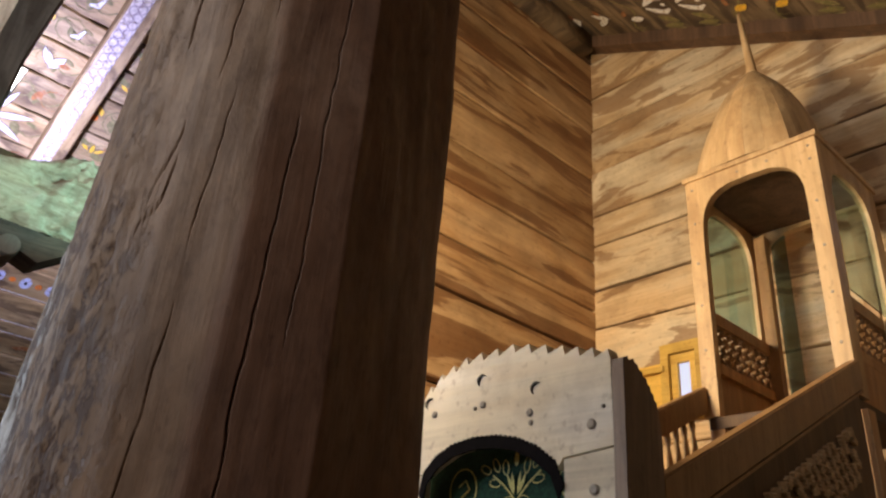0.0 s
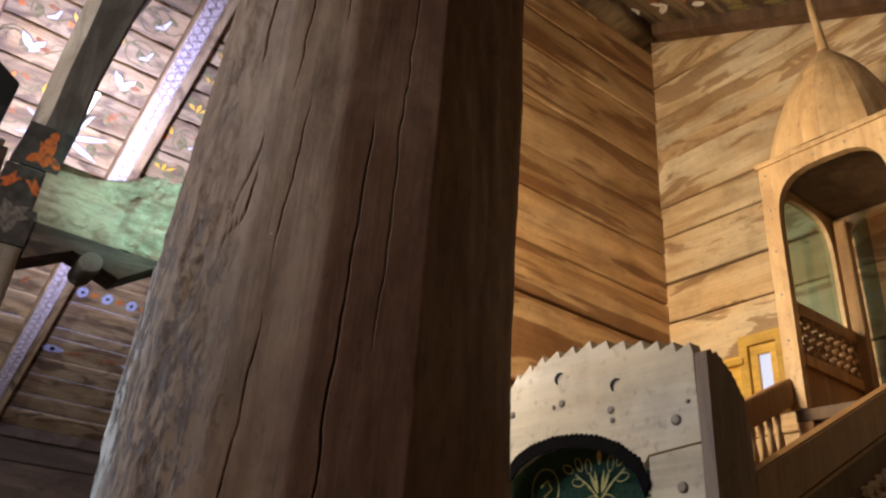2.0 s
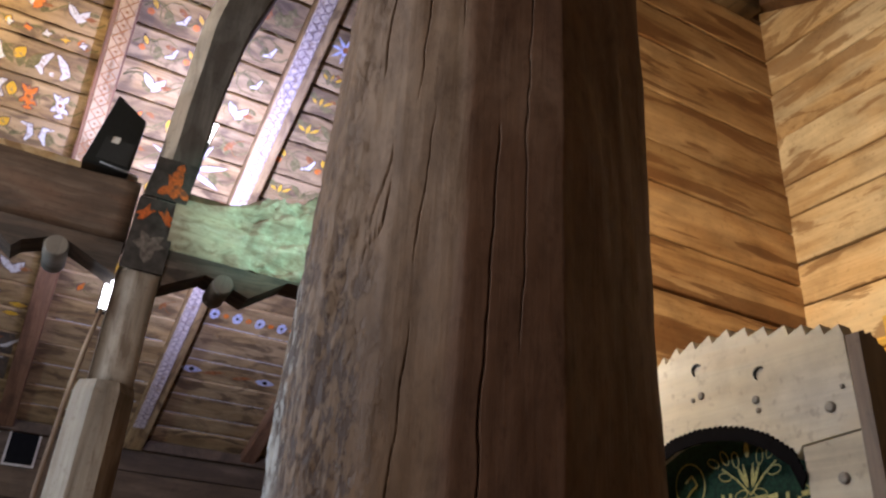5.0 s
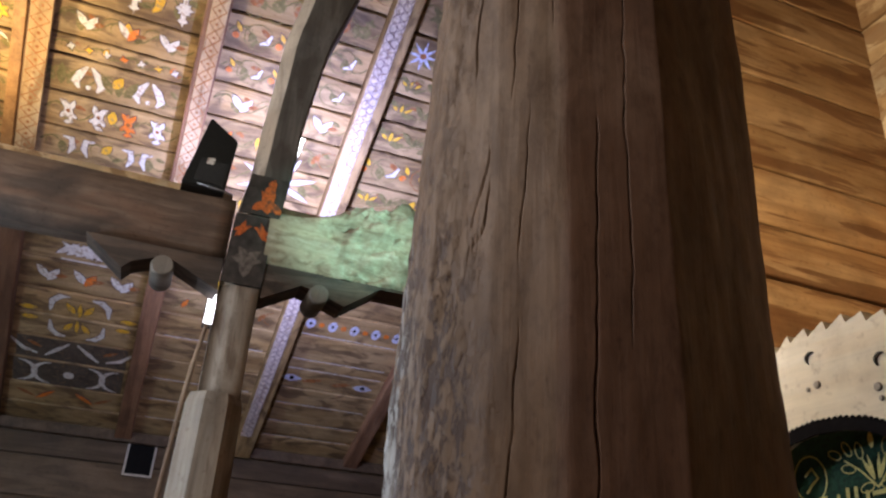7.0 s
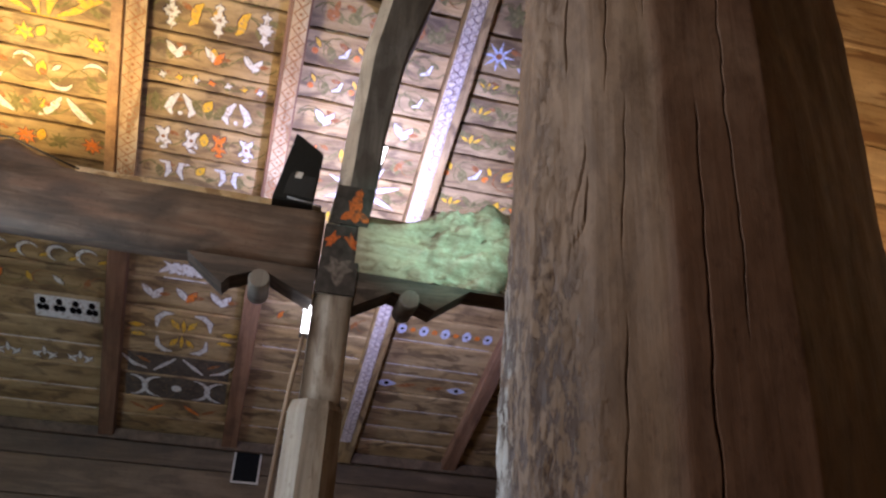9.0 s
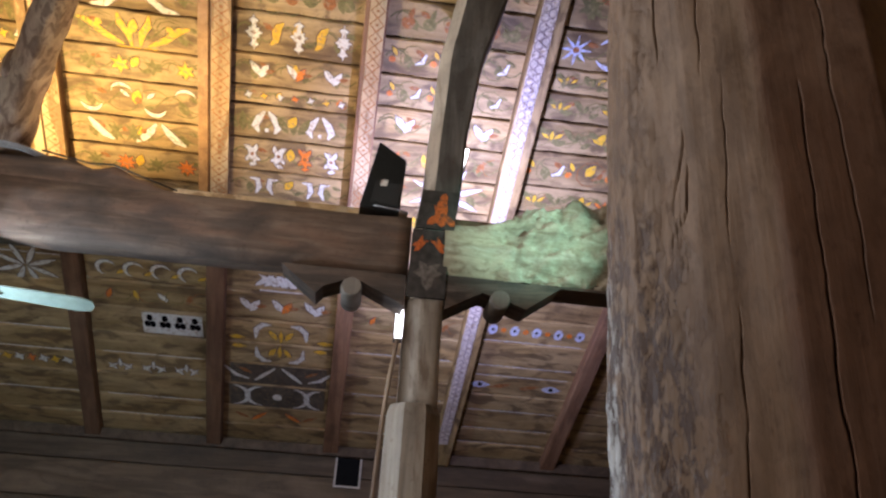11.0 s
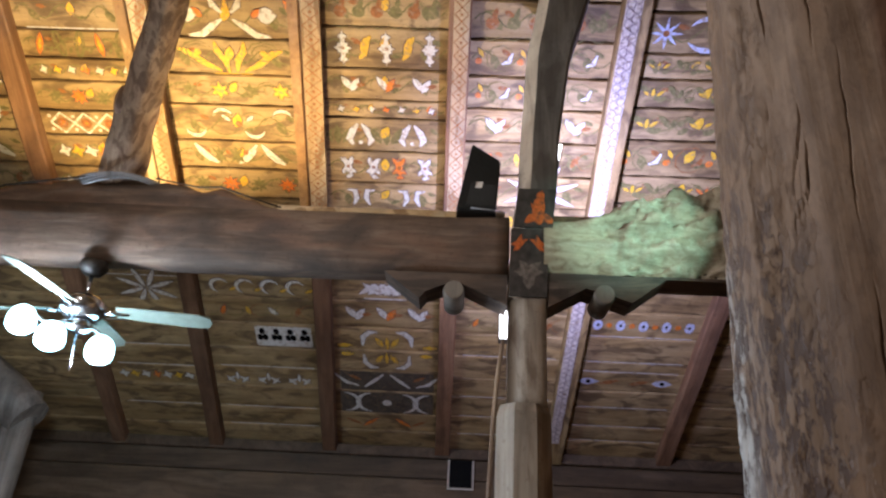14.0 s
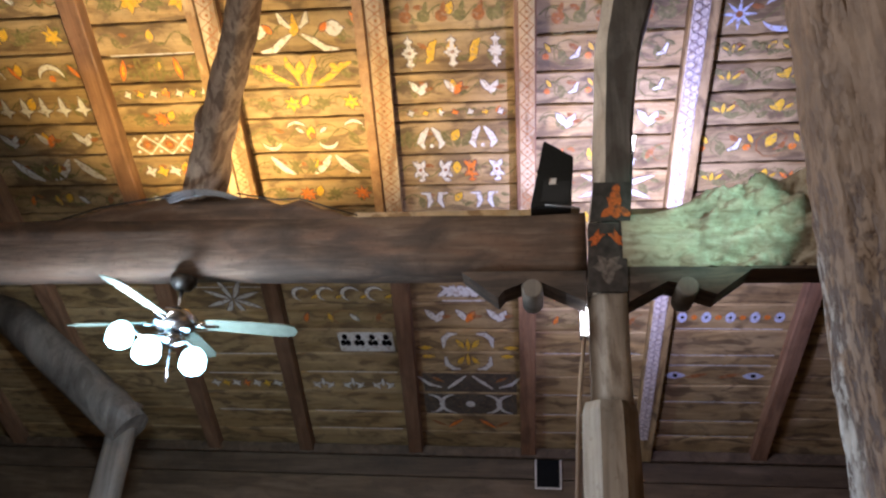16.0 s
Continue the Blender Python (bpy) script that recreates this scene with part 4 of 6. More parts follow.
def lattice(bm, x0, x1, y0, y1, step, width, mat=0, z=0.0):
    n = max(1, round((x1 - x0) / step))
    s = (x1 - x0) / n
    c, h = (y0 + y1) / 2, (y1 - y0) / 2
    for i in range(n):
        a = x0 + i * s
        stroke(bm, [(a, c), (a + s / 2, c + h), (a + s, c), (a + s / 2, c - h), (a, c)], width, mat)
        disc(bm, a + s / 2, c, h * 0.22, mat, 1.0, 6)
    for v in bm.verts:
        v.co.z = z


def cell_net(bm, x0, x1, y0, y1, step, width, mat=0, z=0.0):
    """Rounded cells in two staggered rows, as on a honeycomb."""
    step = min(step, (y1 - y0) * 0.72)
    for row in (0, 1):
        cy = y0 + (y1 - y0) * (0.22, 0.78)[row]
        x = x0 + (step / 2 if row == 1 else 0)
        while x < x1 - step:
            pts = []
            for k in range(9):
                a = radians(45 * k + 22)
                pts.append((x + step / 2 + step * 0.46 * math.cos(a), min(y1, max(y0, cy + step * 0.46 * math.sin(a)))))
            stroke(bm, pts, width * 0.5, mat)
            x += step
    for v in bm.verts:
        v.co.z = z


def rafters():
    for i, (yt, yb) in enumerate(RAFTERS):
        top = Vector((RIDGE_X - 0.12, rafter_y(i, RIDGE_X - 0.12), roof_z(RIDGE_X - 0.12)))
        bot = Vector((EAVE_X + 0.02, rafter_y(i, EAVE_X + 0.02), roof_z(EAVE_X + 0.02)))
        d = (top - bot)
        length = d.length
        xd = d.normalized()
        zd = (N_ROOF - xd * N_ROOF.dot(xd)).normalized()
        yd = zd.cross(xd)
        w, depth = 0.17 if i != 6 else 0.21, 0.12 if i != 6 else 0.15
        ob = thing("rafter", "long brown timber rafter with a painted lattice face", "rafter", "rafters of the painted ceiling", m=axes(bot + zd * 0.022, xd, yd))
        bm = bmesh.new()
        rng = random.Random(50 + i)
        segs = 14
        rows = []
        for k in range(segs + 1):
            x = length * k / segs
            j = [rng.uniform(-0.004, 0.004) for _ in range(4)]
            e = 0.01
            rows.append([bm.verts.new(p) for p in ((x, -w / 2 + j[0], 0), (x, -w / 2 + j[0], depth - e), (x, -w / 2 + j[0] + e, depth + j[2]), (x, w / 2 + j[1] - e, depth + j[2]), (x, w / 2 + j[1], depth - e), (x, w / 2 + j[1], 0))])
        for a, b in zip(rows, rows[1:]):
            for k in range(6):
                bm.faces.new((a[k], b[k], b[(k + 1) % 6], a[(k + 1) % 6]))
        bm.faces.new(rows[0][::-1])
        bm.faces.new(rows[-1])
        bmesh.ops.recalc_face_normals(bm, faces=bm.faces)
        part("timber", bm, M_RAFTER if i != 6 else M_ROOF, ob)
        if i in (3, 4):
            part("edge_plank", box(length * 0.5, length, w / 2 - 0.026, w / 2 + 0.056, 0.004, depth + 0.040, 0.006), M_QIBLA if i == 3 else M_MINBAR, ob, "plain tan plank beside the lattice board")
        if i in (3, 4, 5, 6):
            wide = (0.145, 0.145, 0.12, 0.12)[i - 3]
            lift = 0.036 if i in (3, 4) else 0.010
            y0 = {3: -w / 2 - 0.02, 4: -w / 2 - 0.02, 5: -w / 2 + 0.012, 6: -w / 2 + 0.078}[i]
            x0 = length * (0.50 if i != 6 else 0.06)
            face = part("painted_board", box(x0, length, y0, y0 + wide, depth - 0.002, depth + lift, 0.002), M_P_PINK if i == 6 else M_QIBLA, ob, "lilac painted board" if i == 6 else "tan board with red diamond lattice")
            lb = bmesh.new()
            (cell_net if i == 6 else lattice)(lb, x0 + 0.02, length - 0.02, y0 + 0.008, y0 + wide - 0.008, 0.11, 0.010, 0, depth + lift + 0.003)
            part("diamond_lattice", lb, M_P_RED if i != 6 else plain("plum_paint", (0.25, 0.17, 0.20), 0.7), face)


rafters()
eave_trim = thing("trim_eave_plate", "dark brown timber wall plate under the rafter feet", "beam", kind="structure")
part("timber", box(EAVE_X + 0.003, EAVE_X + 0.10, BACK_Y, QIBLA_Y, 3.17, 3.29, 0.012), M_EAVE, eave_trim)

# ---- the great pillar ----


def pillar():
    ob = thing("pillar", "massive hewn brown timber pillar with long drying cracks", "pillar", m=pose(-1.124, 0.548, 0))
    faces = [(22, 0.284), (-20, 0.308), (-42, 0.306), (-60, 0.304), (-85, 0.300), (-110, 0.290), (-140, 0.295), (-170, 0.29), (150, 0.295), (105, 0.29), (68, 0.299)]
    # cracks: (angle, height) runs, half width in degrees, depth
    cracks = [
        ([(-12.5, 3.0), (-13.8, 2.47), (-14.4, 2.31), (-14.4, 2.16), (-15.2, 1.98), (-15.6, 1.93)], 0.17, 0.009),
        ([(-22.4, 2.25), (-22.8, 2.16), (-24.0, 1.98), (-23.9, 1.85), (-25.0, 1.73), (-25.5, 1.45)], 0.22, 0.015),
        ([(-40.0, 2.28), (-41.2, 2.17), (-42.8, 2.09), (-43.0, 2.05)], 0.15, 0.006),
        ([(-42.2, 1.94), (-43.1, 1.82), (-45.3, 1.73), (-47, 1.5)], 0.17, 0.009),
        ([(-44.0, 2.9), (-44.6, 2.5), (-45.5, 2.33)], 0.17, 0.008),
        ([(-52.6, 2.22), (-54.5, 2.17), (-57.4, 2.12)], 0.34, 0.012),
        ([(-52.0, 2.16), (-53.7, 2.10), (-58.1, 2.07)], 0.36, 0.013),
        ([(-56.0, 2.62), (-57.0, 2.53), (-58.5, 2.47), (-58.4, 2.39)], 0.34, 0.012),
        ([(-33.0, 2.9), (-34.5, 2.6), (-34.0, 2.45)], 0.17, 0.006),
    ]
    z0, z1, z2, z3 = 0.0, 1.45, 2.95, 5.5
    zs = [z0 + (z1 - z0) * i / 12 for i in range(12)] + [z1 + (z2 - z1) * i / 190 for i in range(190)] + [z2 + (z3 - z2) * i / 30 for i in range(31)]
    angles = np.concatenate([np.linspace(-112, 40, 860, endpoint=False), np.linspace(40, 248, 60, endpoint=False)])

    def ease(v, lo, hi):
        t = max(0.0, min(1.0, (v - lo) / (hi - lo)))
        return t * t * (3 - 2 * t)
    bm = bmesh.new()
    rings, sap, worn, sheen = [], [], [], []
    for z in zs:
        ring = []
        wob = 2.2 * noise.noise(Vector((0.0, 7.0, z * 1.3)))
        sway = 2.0 * noise.noise(Vector((4, 1, z * 2.5)))
        for a in angles:
            aw = a if a <= 180 else a - 360
            near = [d / max(0.3, math.cos(radians(((aw + wob - f + 180) % 360) - 180))) for f, d in faces if abs(((aw - f + 180) % 360) - 180) < 60]
            # hewn facets with soft arrises
            r = -0.0014 * math.log(sum(math.exp(-(v - 0.3) / 0.0014) for v in near)) + 0.3
            co = Vector((math.cos(radians(a)), math.sin(radians(a)), 0))
            p = Vector((co.x * 0.3, co.y * 0.3, z * 0.35))
            r += 0.006 * noise.fractal(p * 9 + Vector((3, 1, 5)), 1.0, 2.0, 3)
            rough = max(0.0, min(1.0, (-aw - 50) / 20)) * max(0.0, min(1.0, (aw + 150) / 30))
            q = Vector((co.x * 0.3, co.y * 0.3, z * 0.45))
            if rough > 0:
                r += rough * (0.0034 * noise.fractal(Vector((q.x, q.y, q.z * 1.2)) * 40, 0.9, 2.1, 5) - 0.003)
            if aw < -70:
                r -= 0.030 * max(0.0, z - 1.9) * min(1.0, (-70 - aw) / 15)
            if aw < -85:
                r *= 1 - 0.07 * max(0.0, z - 1.8) * min(1.0, (-85 - aw) / 15)
            for run, half, depth in cracks:
                if run[-1][1] - 0.02 < z < run[0][1] + 0.02 and run[-1][0] - 6 < aw < run[0][0] + 6:
                    ca = np.interp(-z, [-k[1] for k in run], [k[0] for k in run]) + 0.9 * noise.fractal(Vector((half * 9, depth * 50, z * 9)), 0.9, 2.0, 4)
                    w = half * (0.55 + 0.6 * abs(noise.noise(Vector((depth * 90, 2, z * 9)))))
                    e = min(1.0, (z - run[-1][1] + 0.02) / 0.08, (run[0][1] + 0.02 - z) / 0.08)
                    r -= depth * e * math.exp(-((aw - ca) / w) ** 2)
            ring.append(bm.verts.new((co.x * r, co.y * r, z)))
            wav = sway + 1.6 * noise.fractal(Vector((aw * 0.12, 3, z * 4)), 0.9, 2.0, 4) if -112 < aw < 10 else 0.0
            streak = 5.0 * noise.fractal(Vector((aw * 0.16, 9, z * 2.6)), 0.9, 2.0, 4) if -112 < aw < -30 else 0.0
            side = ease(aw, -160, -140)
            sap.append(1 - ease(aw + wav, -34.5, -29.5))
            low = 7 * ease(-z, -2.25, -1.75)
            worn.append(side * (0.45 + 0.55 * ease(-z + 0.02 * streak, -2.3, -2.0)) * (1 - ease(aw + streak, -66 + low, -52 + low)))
            # where the fan's painted sheen lies: west edge, low down
            sheen.append(side * (1 - ease(aw + streak, -93, -76)) * ease(-z + 0.02 * streak, -2.18, -1.90))
        rings.append(ring)
    n = len(angles)
    for a, b in zip(rings, rings[1:]):
        for k in range(n):
            f = bm.faces.new((a[k], a[(k + 1) % n], b[(k + 1) % n], b[k]))
            f.smooth = True
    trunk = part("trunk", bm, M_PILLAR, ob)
    for name, values in (("sapwood", sap), ("weathered", worn), ("fan_sheen", sheen)):
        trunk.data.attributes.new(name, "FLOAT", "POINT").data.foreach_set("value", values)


pillar()

# ---- the tie beam, its bracket and post ----
BX = -4.5


def tie_beam():
    ob = thing("tie_beam", "heavy brown hewn tie beam with a swollen bark edge", "beam", m=pose(0, 0, 0))
    bm = grid_box(BX - 0.17, BX + 0.02, -5.6, 0.12, 3.49, 3.885, 0.09, 0.014, 1.6, 1.0)
    for v in bm.verts:
        if v.co.z < 3.53 and v.co.x > BX - 0.04:
            v.co.x -= 0.05
    part("timber", bm, M_BEAM, ob)
    hump = bmesh.new()
    prof = [(-3.75, 3.86), (-3.55, 3.90), (-3.25, 4.00), (-2.95, 4.05), (-2.6, 4.09), (-2.2, 4.08), (-1.95, 4.03), (-1.8, 4.04), (-1.6, 3.97), (-1.35, 3.90), (-1.25, 3.86)]
    prof = [(float(q), float(np.interp(q, [p[0] for p in prof], [p[1] for p in prof]))) for q in np.linspace(-3.75, -1.25, 60)]
    rows = []
    for x in (BX - 0.15, BX - 0.10, BX - 0.03, BX + 0.0):
        s = {BX - 0.15: 0.55, BX - 0.10: 0.95, BX - 0.03: 1.0, BX + 0.0: 0.6}[x]
        rows.append([hump.verts.new((x, y, 3.86 + (z - 3.86) * s + 0.035 * noise.fractal(Vector((x * 9, y * 4, 1)), 0.8, 2.1, 4))) for y, z in prof])
    for a, b in zip(rows, rows[1:]):
        for k in range(len(prof) - 1):
            f = hump.faces.new((a[k], b[k], b[k + 1], a[k + 1]))
            f.smooth = True
    for row in (rows[0], rows[-1]):
        low = [hump.verts.new((row[0].co.x, v.co.y, 3.80)) for v in row]
        for k in range(len(prof) - 1):
            hump.faces.new((row[k], row[k + 1], low[k + 1], low[k]))
    bmesh.ops.recalc_face_normals(hump, faces=hump.faces)
    part("bark_swelling", hump, M_BEAM, ob)
    # this plank's pale wood paints in the lit strip along the beam's top
    part("top_plank", grid_box(BX - 0.30, BX - 0.18, -1.45, 0.10, 3.86, 4.025, 0.15, 0.006, 3.0), M_QIBLA, ob, "pale plank lying behind the top of the beam")
    part("top_plank", grid_box(BX - 0.32, BX - 0.20, 0.42, 0.92, 3.86, 4.03, 0.15, 0.006, 3.0), M_RAFTER, ob)
    # splintered pale end
    prof2 = [(0.36, 3.87), (0.55, 3.88), (0.72, 3.93), (0.86, 4.02), (1.0, 4.07), (1.12, 4.06), (1.18, 4.12), (1.25, 4.13), (1.32, 4.11), (1.45, 4.17), (1.58, 4.20), (1.75, 4.16), (2.0, 4.12)]
    bm = bmesh.new()
    cols = 120
    ys = [0.34 + (2.0 - 0.34) * i / cols for i in range(cols + 1)]
    rowsn = 48
    grid = []
    for y in ys:
        top = float(np.interp(y, [p[0] for p in prof2], [p[1] for p in prof2]))
        col = []
        for k in range(rowsn + 1):
            u = k / rowsn
            if u < 0.62:
                f = u / 0.62
                p = Vector((BX + 0.02 + 0.045 * math.sin(f * math.pi), y, 3.50 + (top - 3.50) * f))
            else:
                f = (u - 0.62) / 0.38
                p = Vector((BX + 0.02 - 0.26 * f, y, top - 0.06 * f * f))
            rough = min(1.0, max(0.0, (y - 0.55) / 0.35))
            d = 0.075 * rough * noise.fractal(Vector((p.x * 7, p.y * 4.5, p.z * 11)), 0.7, 2.2, 6) + 0.012 * noise.noise(p * 4)
            rot = min(1.0, max(0.0, (y - 0.85) / 0.3))
            d -= 0.04 * rot * max(0.0, noise.fractal(Vector((p.x * 9, p.y * 10, p.z * 13 + 4)), 0.8, 2.1, 5) - 0.05)
            p.x += d
            p.z += 0.6 * d if f > 0.1 else 0
            col.append(bm.verts.new(p))
        grid.append(col)
    for a, b in zip(grid, grid[1:]):
        for k in range(rowsn):
            f = bm.faces.new((a[k], b[k], b[k + 1], a[k + 1]))
            f.smooth = True
    bmesh.ops.recalc_face_normals(bm, faces=bm.faces)
    part("splintered_end", bm, M_ROUGH, ob, "pale splintered log end lit pale green")
    part("end_core", box(BX - 0.22, BX - 0.02, 0.36, 2.05, 3.51, 3.84), M_BEAM, ob)


tie_beam()


def bracket():
    ob = thing("bracket", "carved dark timber bracket with zigzag underside below the beam", "bracket")
    west = [(-0.66, 3.488), (-0.43, 3.31), (-0.39, 3.36), (-0.25, 3.42), (-0.17, 3.42), (0.115, 3.285), (0.115, 3.488)]
    east = [(0.365, 3.275), (0.60, 3.41), (0.72, 3.38), (0.88, 3.325), (1.10, 3.488), (2.05, 3.488), (2.05, 3.505), (0.365, 3.505)]
    part("west_arm", prism(west, 0, BX - 0.20, BX + 0.012), M_BRACKET, ob)
    part("east_arm", prism(east, 0, BX - 0.20, BX + 0.035), M_BRACKET, ob)
    for y, z in ((-0.215, 3.365), (0.715, 3.375)):
        bm = tube([(BX - 0.24, y, z), (BX + 0.022, y, z), (BX + 0.046, y, z)], [0.066, 0.066, 0.058], 18)
        part("peg", bm, M_GREY, ob, "round grey timber peg")


bracket()


def post():
    ob = thing("post", "pale timber post with octagonal foot carrying the tie beam", "post")
    bm = grid_box(BX - 0.14, BX + 0.035, 0.125, 0.355, 2.66, 3.33, 0.05, 0.006, 3.0, 4)
    for v in bm.verts:
        # the worn west arris
        v.co.x -= max(0.0, 0.06 - (v.co.y - 0.125)) * max(0.0, min(1.0, (v.co.x - BX + 0.02) / 0.05)) * 1.1
    part("shaft", bm, M_POST, ob)
    bm = bmesh.new()
    rings = []
    for z, r in ((0, 0.185), (0.8, 0.182), (1.6, 0.176), (2.3, 0.172), (2.62, 0.168), (2.67, 0.150)):
        rings.append([bm.verts.new((BX - 0.06 + r * math.cos(radians(22.5 + 45 * k)), 0.225 + r * math.sin(radians(22.5 + 45 * k)), z)) for k in range(8)])
    for a, b in zip(rings, rings[1:]):
        for k in range(8):
            bm.faces.new((a[k], a[(k + 1) % 8], b[(k + 1) % 8], b[k]))
    bm.faces.new(rings[-1])
    part("octagonal_foot", bm, M_POST, ob)
    # curved upper limb, squared: (y west edge, y east edge, z)
    limb = [(0.125, 0.36, 3.30), (0.15, 0.40, 3.9), (0.185, 0.435, 4.1), (0.20, 0.455, 4.5), (0.22, 0.50, 4.9), (0.25, 0.57, 5.3), (0.305, 0.66, 5.62), (0.345, 0.73, 5.85), (0.375, 0.78, 6.02)]
    bm = bmesh.new()
    rows = []
    for i in range(36):
        z = 3.30 + (6.0 - 3.30) * i / 35
        y0 = float(np.interp(z, [p[2] for p in limb], [p[0] for p in limb]))
        y1 = float(np.interp(z, [p[2] for p in limb], [p[1] for p in limb]))
        j = 0.010 * noise.noise(Vector((0, 3, z * 3)))
        e = 0.018
        lean = 0.10 * max(0.0, z - 4.7) ** 1.5
        xf, xb = BX + 0.03 + lean, BX - 0.19 + lean
        rows.append([bm.verts.new(p) for p in ((xf - 0.10, y0 + j - 0.004, z), (xf, y0 + j + 0.075, z), (xf, y1 + j - e, z), (xf - e, y1 + j, z), (xb, y1 + j, z), (xb, y0 + j, z))])
    for a, b in zip(rows, rows[1:]):
        for k in range(6):
            # the west chamfer takes the paler wood, so it looks lit
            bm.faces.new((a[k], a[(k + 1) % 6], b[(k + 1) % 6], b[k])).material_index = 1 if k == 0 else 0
    bm.faces.new(rows[-1])
    bmesh.ops.recalc_face_normals(bm, faces=bm.faces)
    part("curved_limb", bm, [M_LIMB, M_LIT_CHAMFER], ob, "weathered grey curved limb")
    plates = [(3.335, 3.80, 0.122, 0.372), (3.815, 4.095, 0.150, 0.428)]
    for i, (z0, z1, y0, y1) in enumerate(plates):
        dy = (0.012, 0.03)[i]
        pts = [(y0, z0), (y1 - dy, z0), (y1, z1), (y0 + dy, z1)]
        pl = part("painted_plate", prism(pts, 0, BX + 0.031, BX + 0.046), M_PLATE, ob, "dark painted plate with orange tulips")
        def paint(name, shapes, material):
            bm = bmesh.new()
            for cy, cz, ln, wd, an in shapes:
                leaf(bm, cy, cz, ln, wd, an, 0, True)
            for v in bm.verts:
                v.co = Vector((BX + 0.0485 + v.co.z, v.co.x, v.co.y))
            bmesh.ops.recalc_face_normals(bm, faces=bm.faces)
            tagged(part(name, bm, material, pl), kind="stuff")
        c = (y0 + y1) / 2
        if i == 1:
            paint("painted_tulip", [(c + 0.02 + dx, z0 + dz, ln, wd, an) for dx, dz, ln, wd, an in ((0, 0.145, 0.20, 0.085, 84), (0.005, 0.075, 0.12, 0.09, 90), (-0.045, 0.065, 0.12, 0.055, 40), (0.05, 0.065, 0.12, 0.055, 140), (0.012, 0.225, 0.09, 0.055, 75), (-0.02, 0.135, 0.10, 0.04, 130))], M_TULIP)
        else:
            for dx, an in ((-0.06, 50), (0.06, 130)):
                paint("painted_tulip", [(c + dx, 3.685 + abs(q) * 0.0006, 0.12, 0.036, an + q) for q in (-28, 0, 28)], M_TULIP)
            paint("painted_leaf", [(c, 3.50, 0.19, 0.08, 0), (c, 3.46, 0.16, 0.08, 90), (c + 0.03, 3.53, 0.12, 0.06, 40), (c - 0.03, 3.54, 0.1, 0.05, 130)], M_P_GREY)
    part("batten", tube([(BX - 0.1, 0.10, 3.1), (BX - 0.12, 0.07, 2.85), (BX - 0.12, 0.05, 2.6), (BX - 0.12, 0.03, 2.1), (BX - 0.12, 0.02, 0.0)], [0.012, 0.015, 0.013, 0.014, 0.014], 8), M_STRUT, ob, "thin brown batten beside the post")


post()


def log_brace():
    ob = thing("log_brace", "knotty brown log strut rising from the beam", "strut")
    pts = [(-4.80, -2.62, 3.86), (-4.61, -2.545, 4.20), (-4.42, -2.45, 4.55), (-4.22, -2.33, 4.85), (-4.04, -2.22, 5.15), (-3.72, -2.06, 5.68), (-3.42, -1.93, 6.22)]
    bm = tube(pts, [0.160, 0.150, 0.140, 0.120, 0.116, 0.110, 0.10], 28)
    rng = random.Random(12)
    groove = [rng.choice((0.0, 0.0, 0.03, -0.05, -0.11)) for _ in range(28)]
    bm.verts.ensure_lookup_table()
    for i, v in enumerate(bm.verts):
        v.co += (v.co - Vector(pts[i // 28])) * groove[(i + i // 84) % 28]
    bmesh.ops.subdivide_edges(bm, edges=[e for e in bm.edges if abs((e.verts[0].co - e.verts[1].co).z) > 0.1], cuts=8, use_grid_fill=False)
    roughen(bm, 0.016, 5.0, 2.0)
    part("log", bm, M_STRUT, ob)
    kn = bmesh.new()
    bmesh.ops.create_icosphere(kn, subdivisions=3, radius=0.075)
    for v in kn.verts:
        v.co = Vector((v.co.x * 0.8, v.co.y * 0.7, v.co.z * 1.5)) + Vector((-4.34, -2.53, 4.60))
    for f in kn.faces:
        f.smooth = True
    part("knot", roughen(kn, 0.015, 9.0, 1.0), M_STRUT, ob, "swollen branch knot")
    coil = thing("cable_coil", "grey cable wound round the foot of the log strut", "cable")
    for k in range(4):
        r = 0.25 + 0.012 * k
        pts = [(-4.66 + (0.215 + 0.02 * math.sin(a * 3)) * math.cos(a), -2.53 + (r + 0.05) * math.sin(a), 4.055 + 0.013 * k + 0.012 * math.sin(a * 2 + k)) for a in np.linspace(0, 2 * math.pi, 28)]
        part("loop", tube(pts, 0.010, 6), M_CABLE, coil)
    part("lead", tube([(-4.50, -2.25, 4.095), (-4.51, -1.95, 4.045), (-4.51, -1.8, 4.052), (-4.51, -1.6, 3.985), (-4.51, -1.38, 3.915)], 0.006, 6), M_IRON, coil)
    part("lead", tube([(-4.50, -2.7, 4.095), (-4.51, -2.95, 4.062), (-4.51, -3.25, 4.012), (-4.51, -3.55, 3.91), (-4.51, -3.9, 3.895)], 0.007, 6), M_IRON, coil)


log_brace()


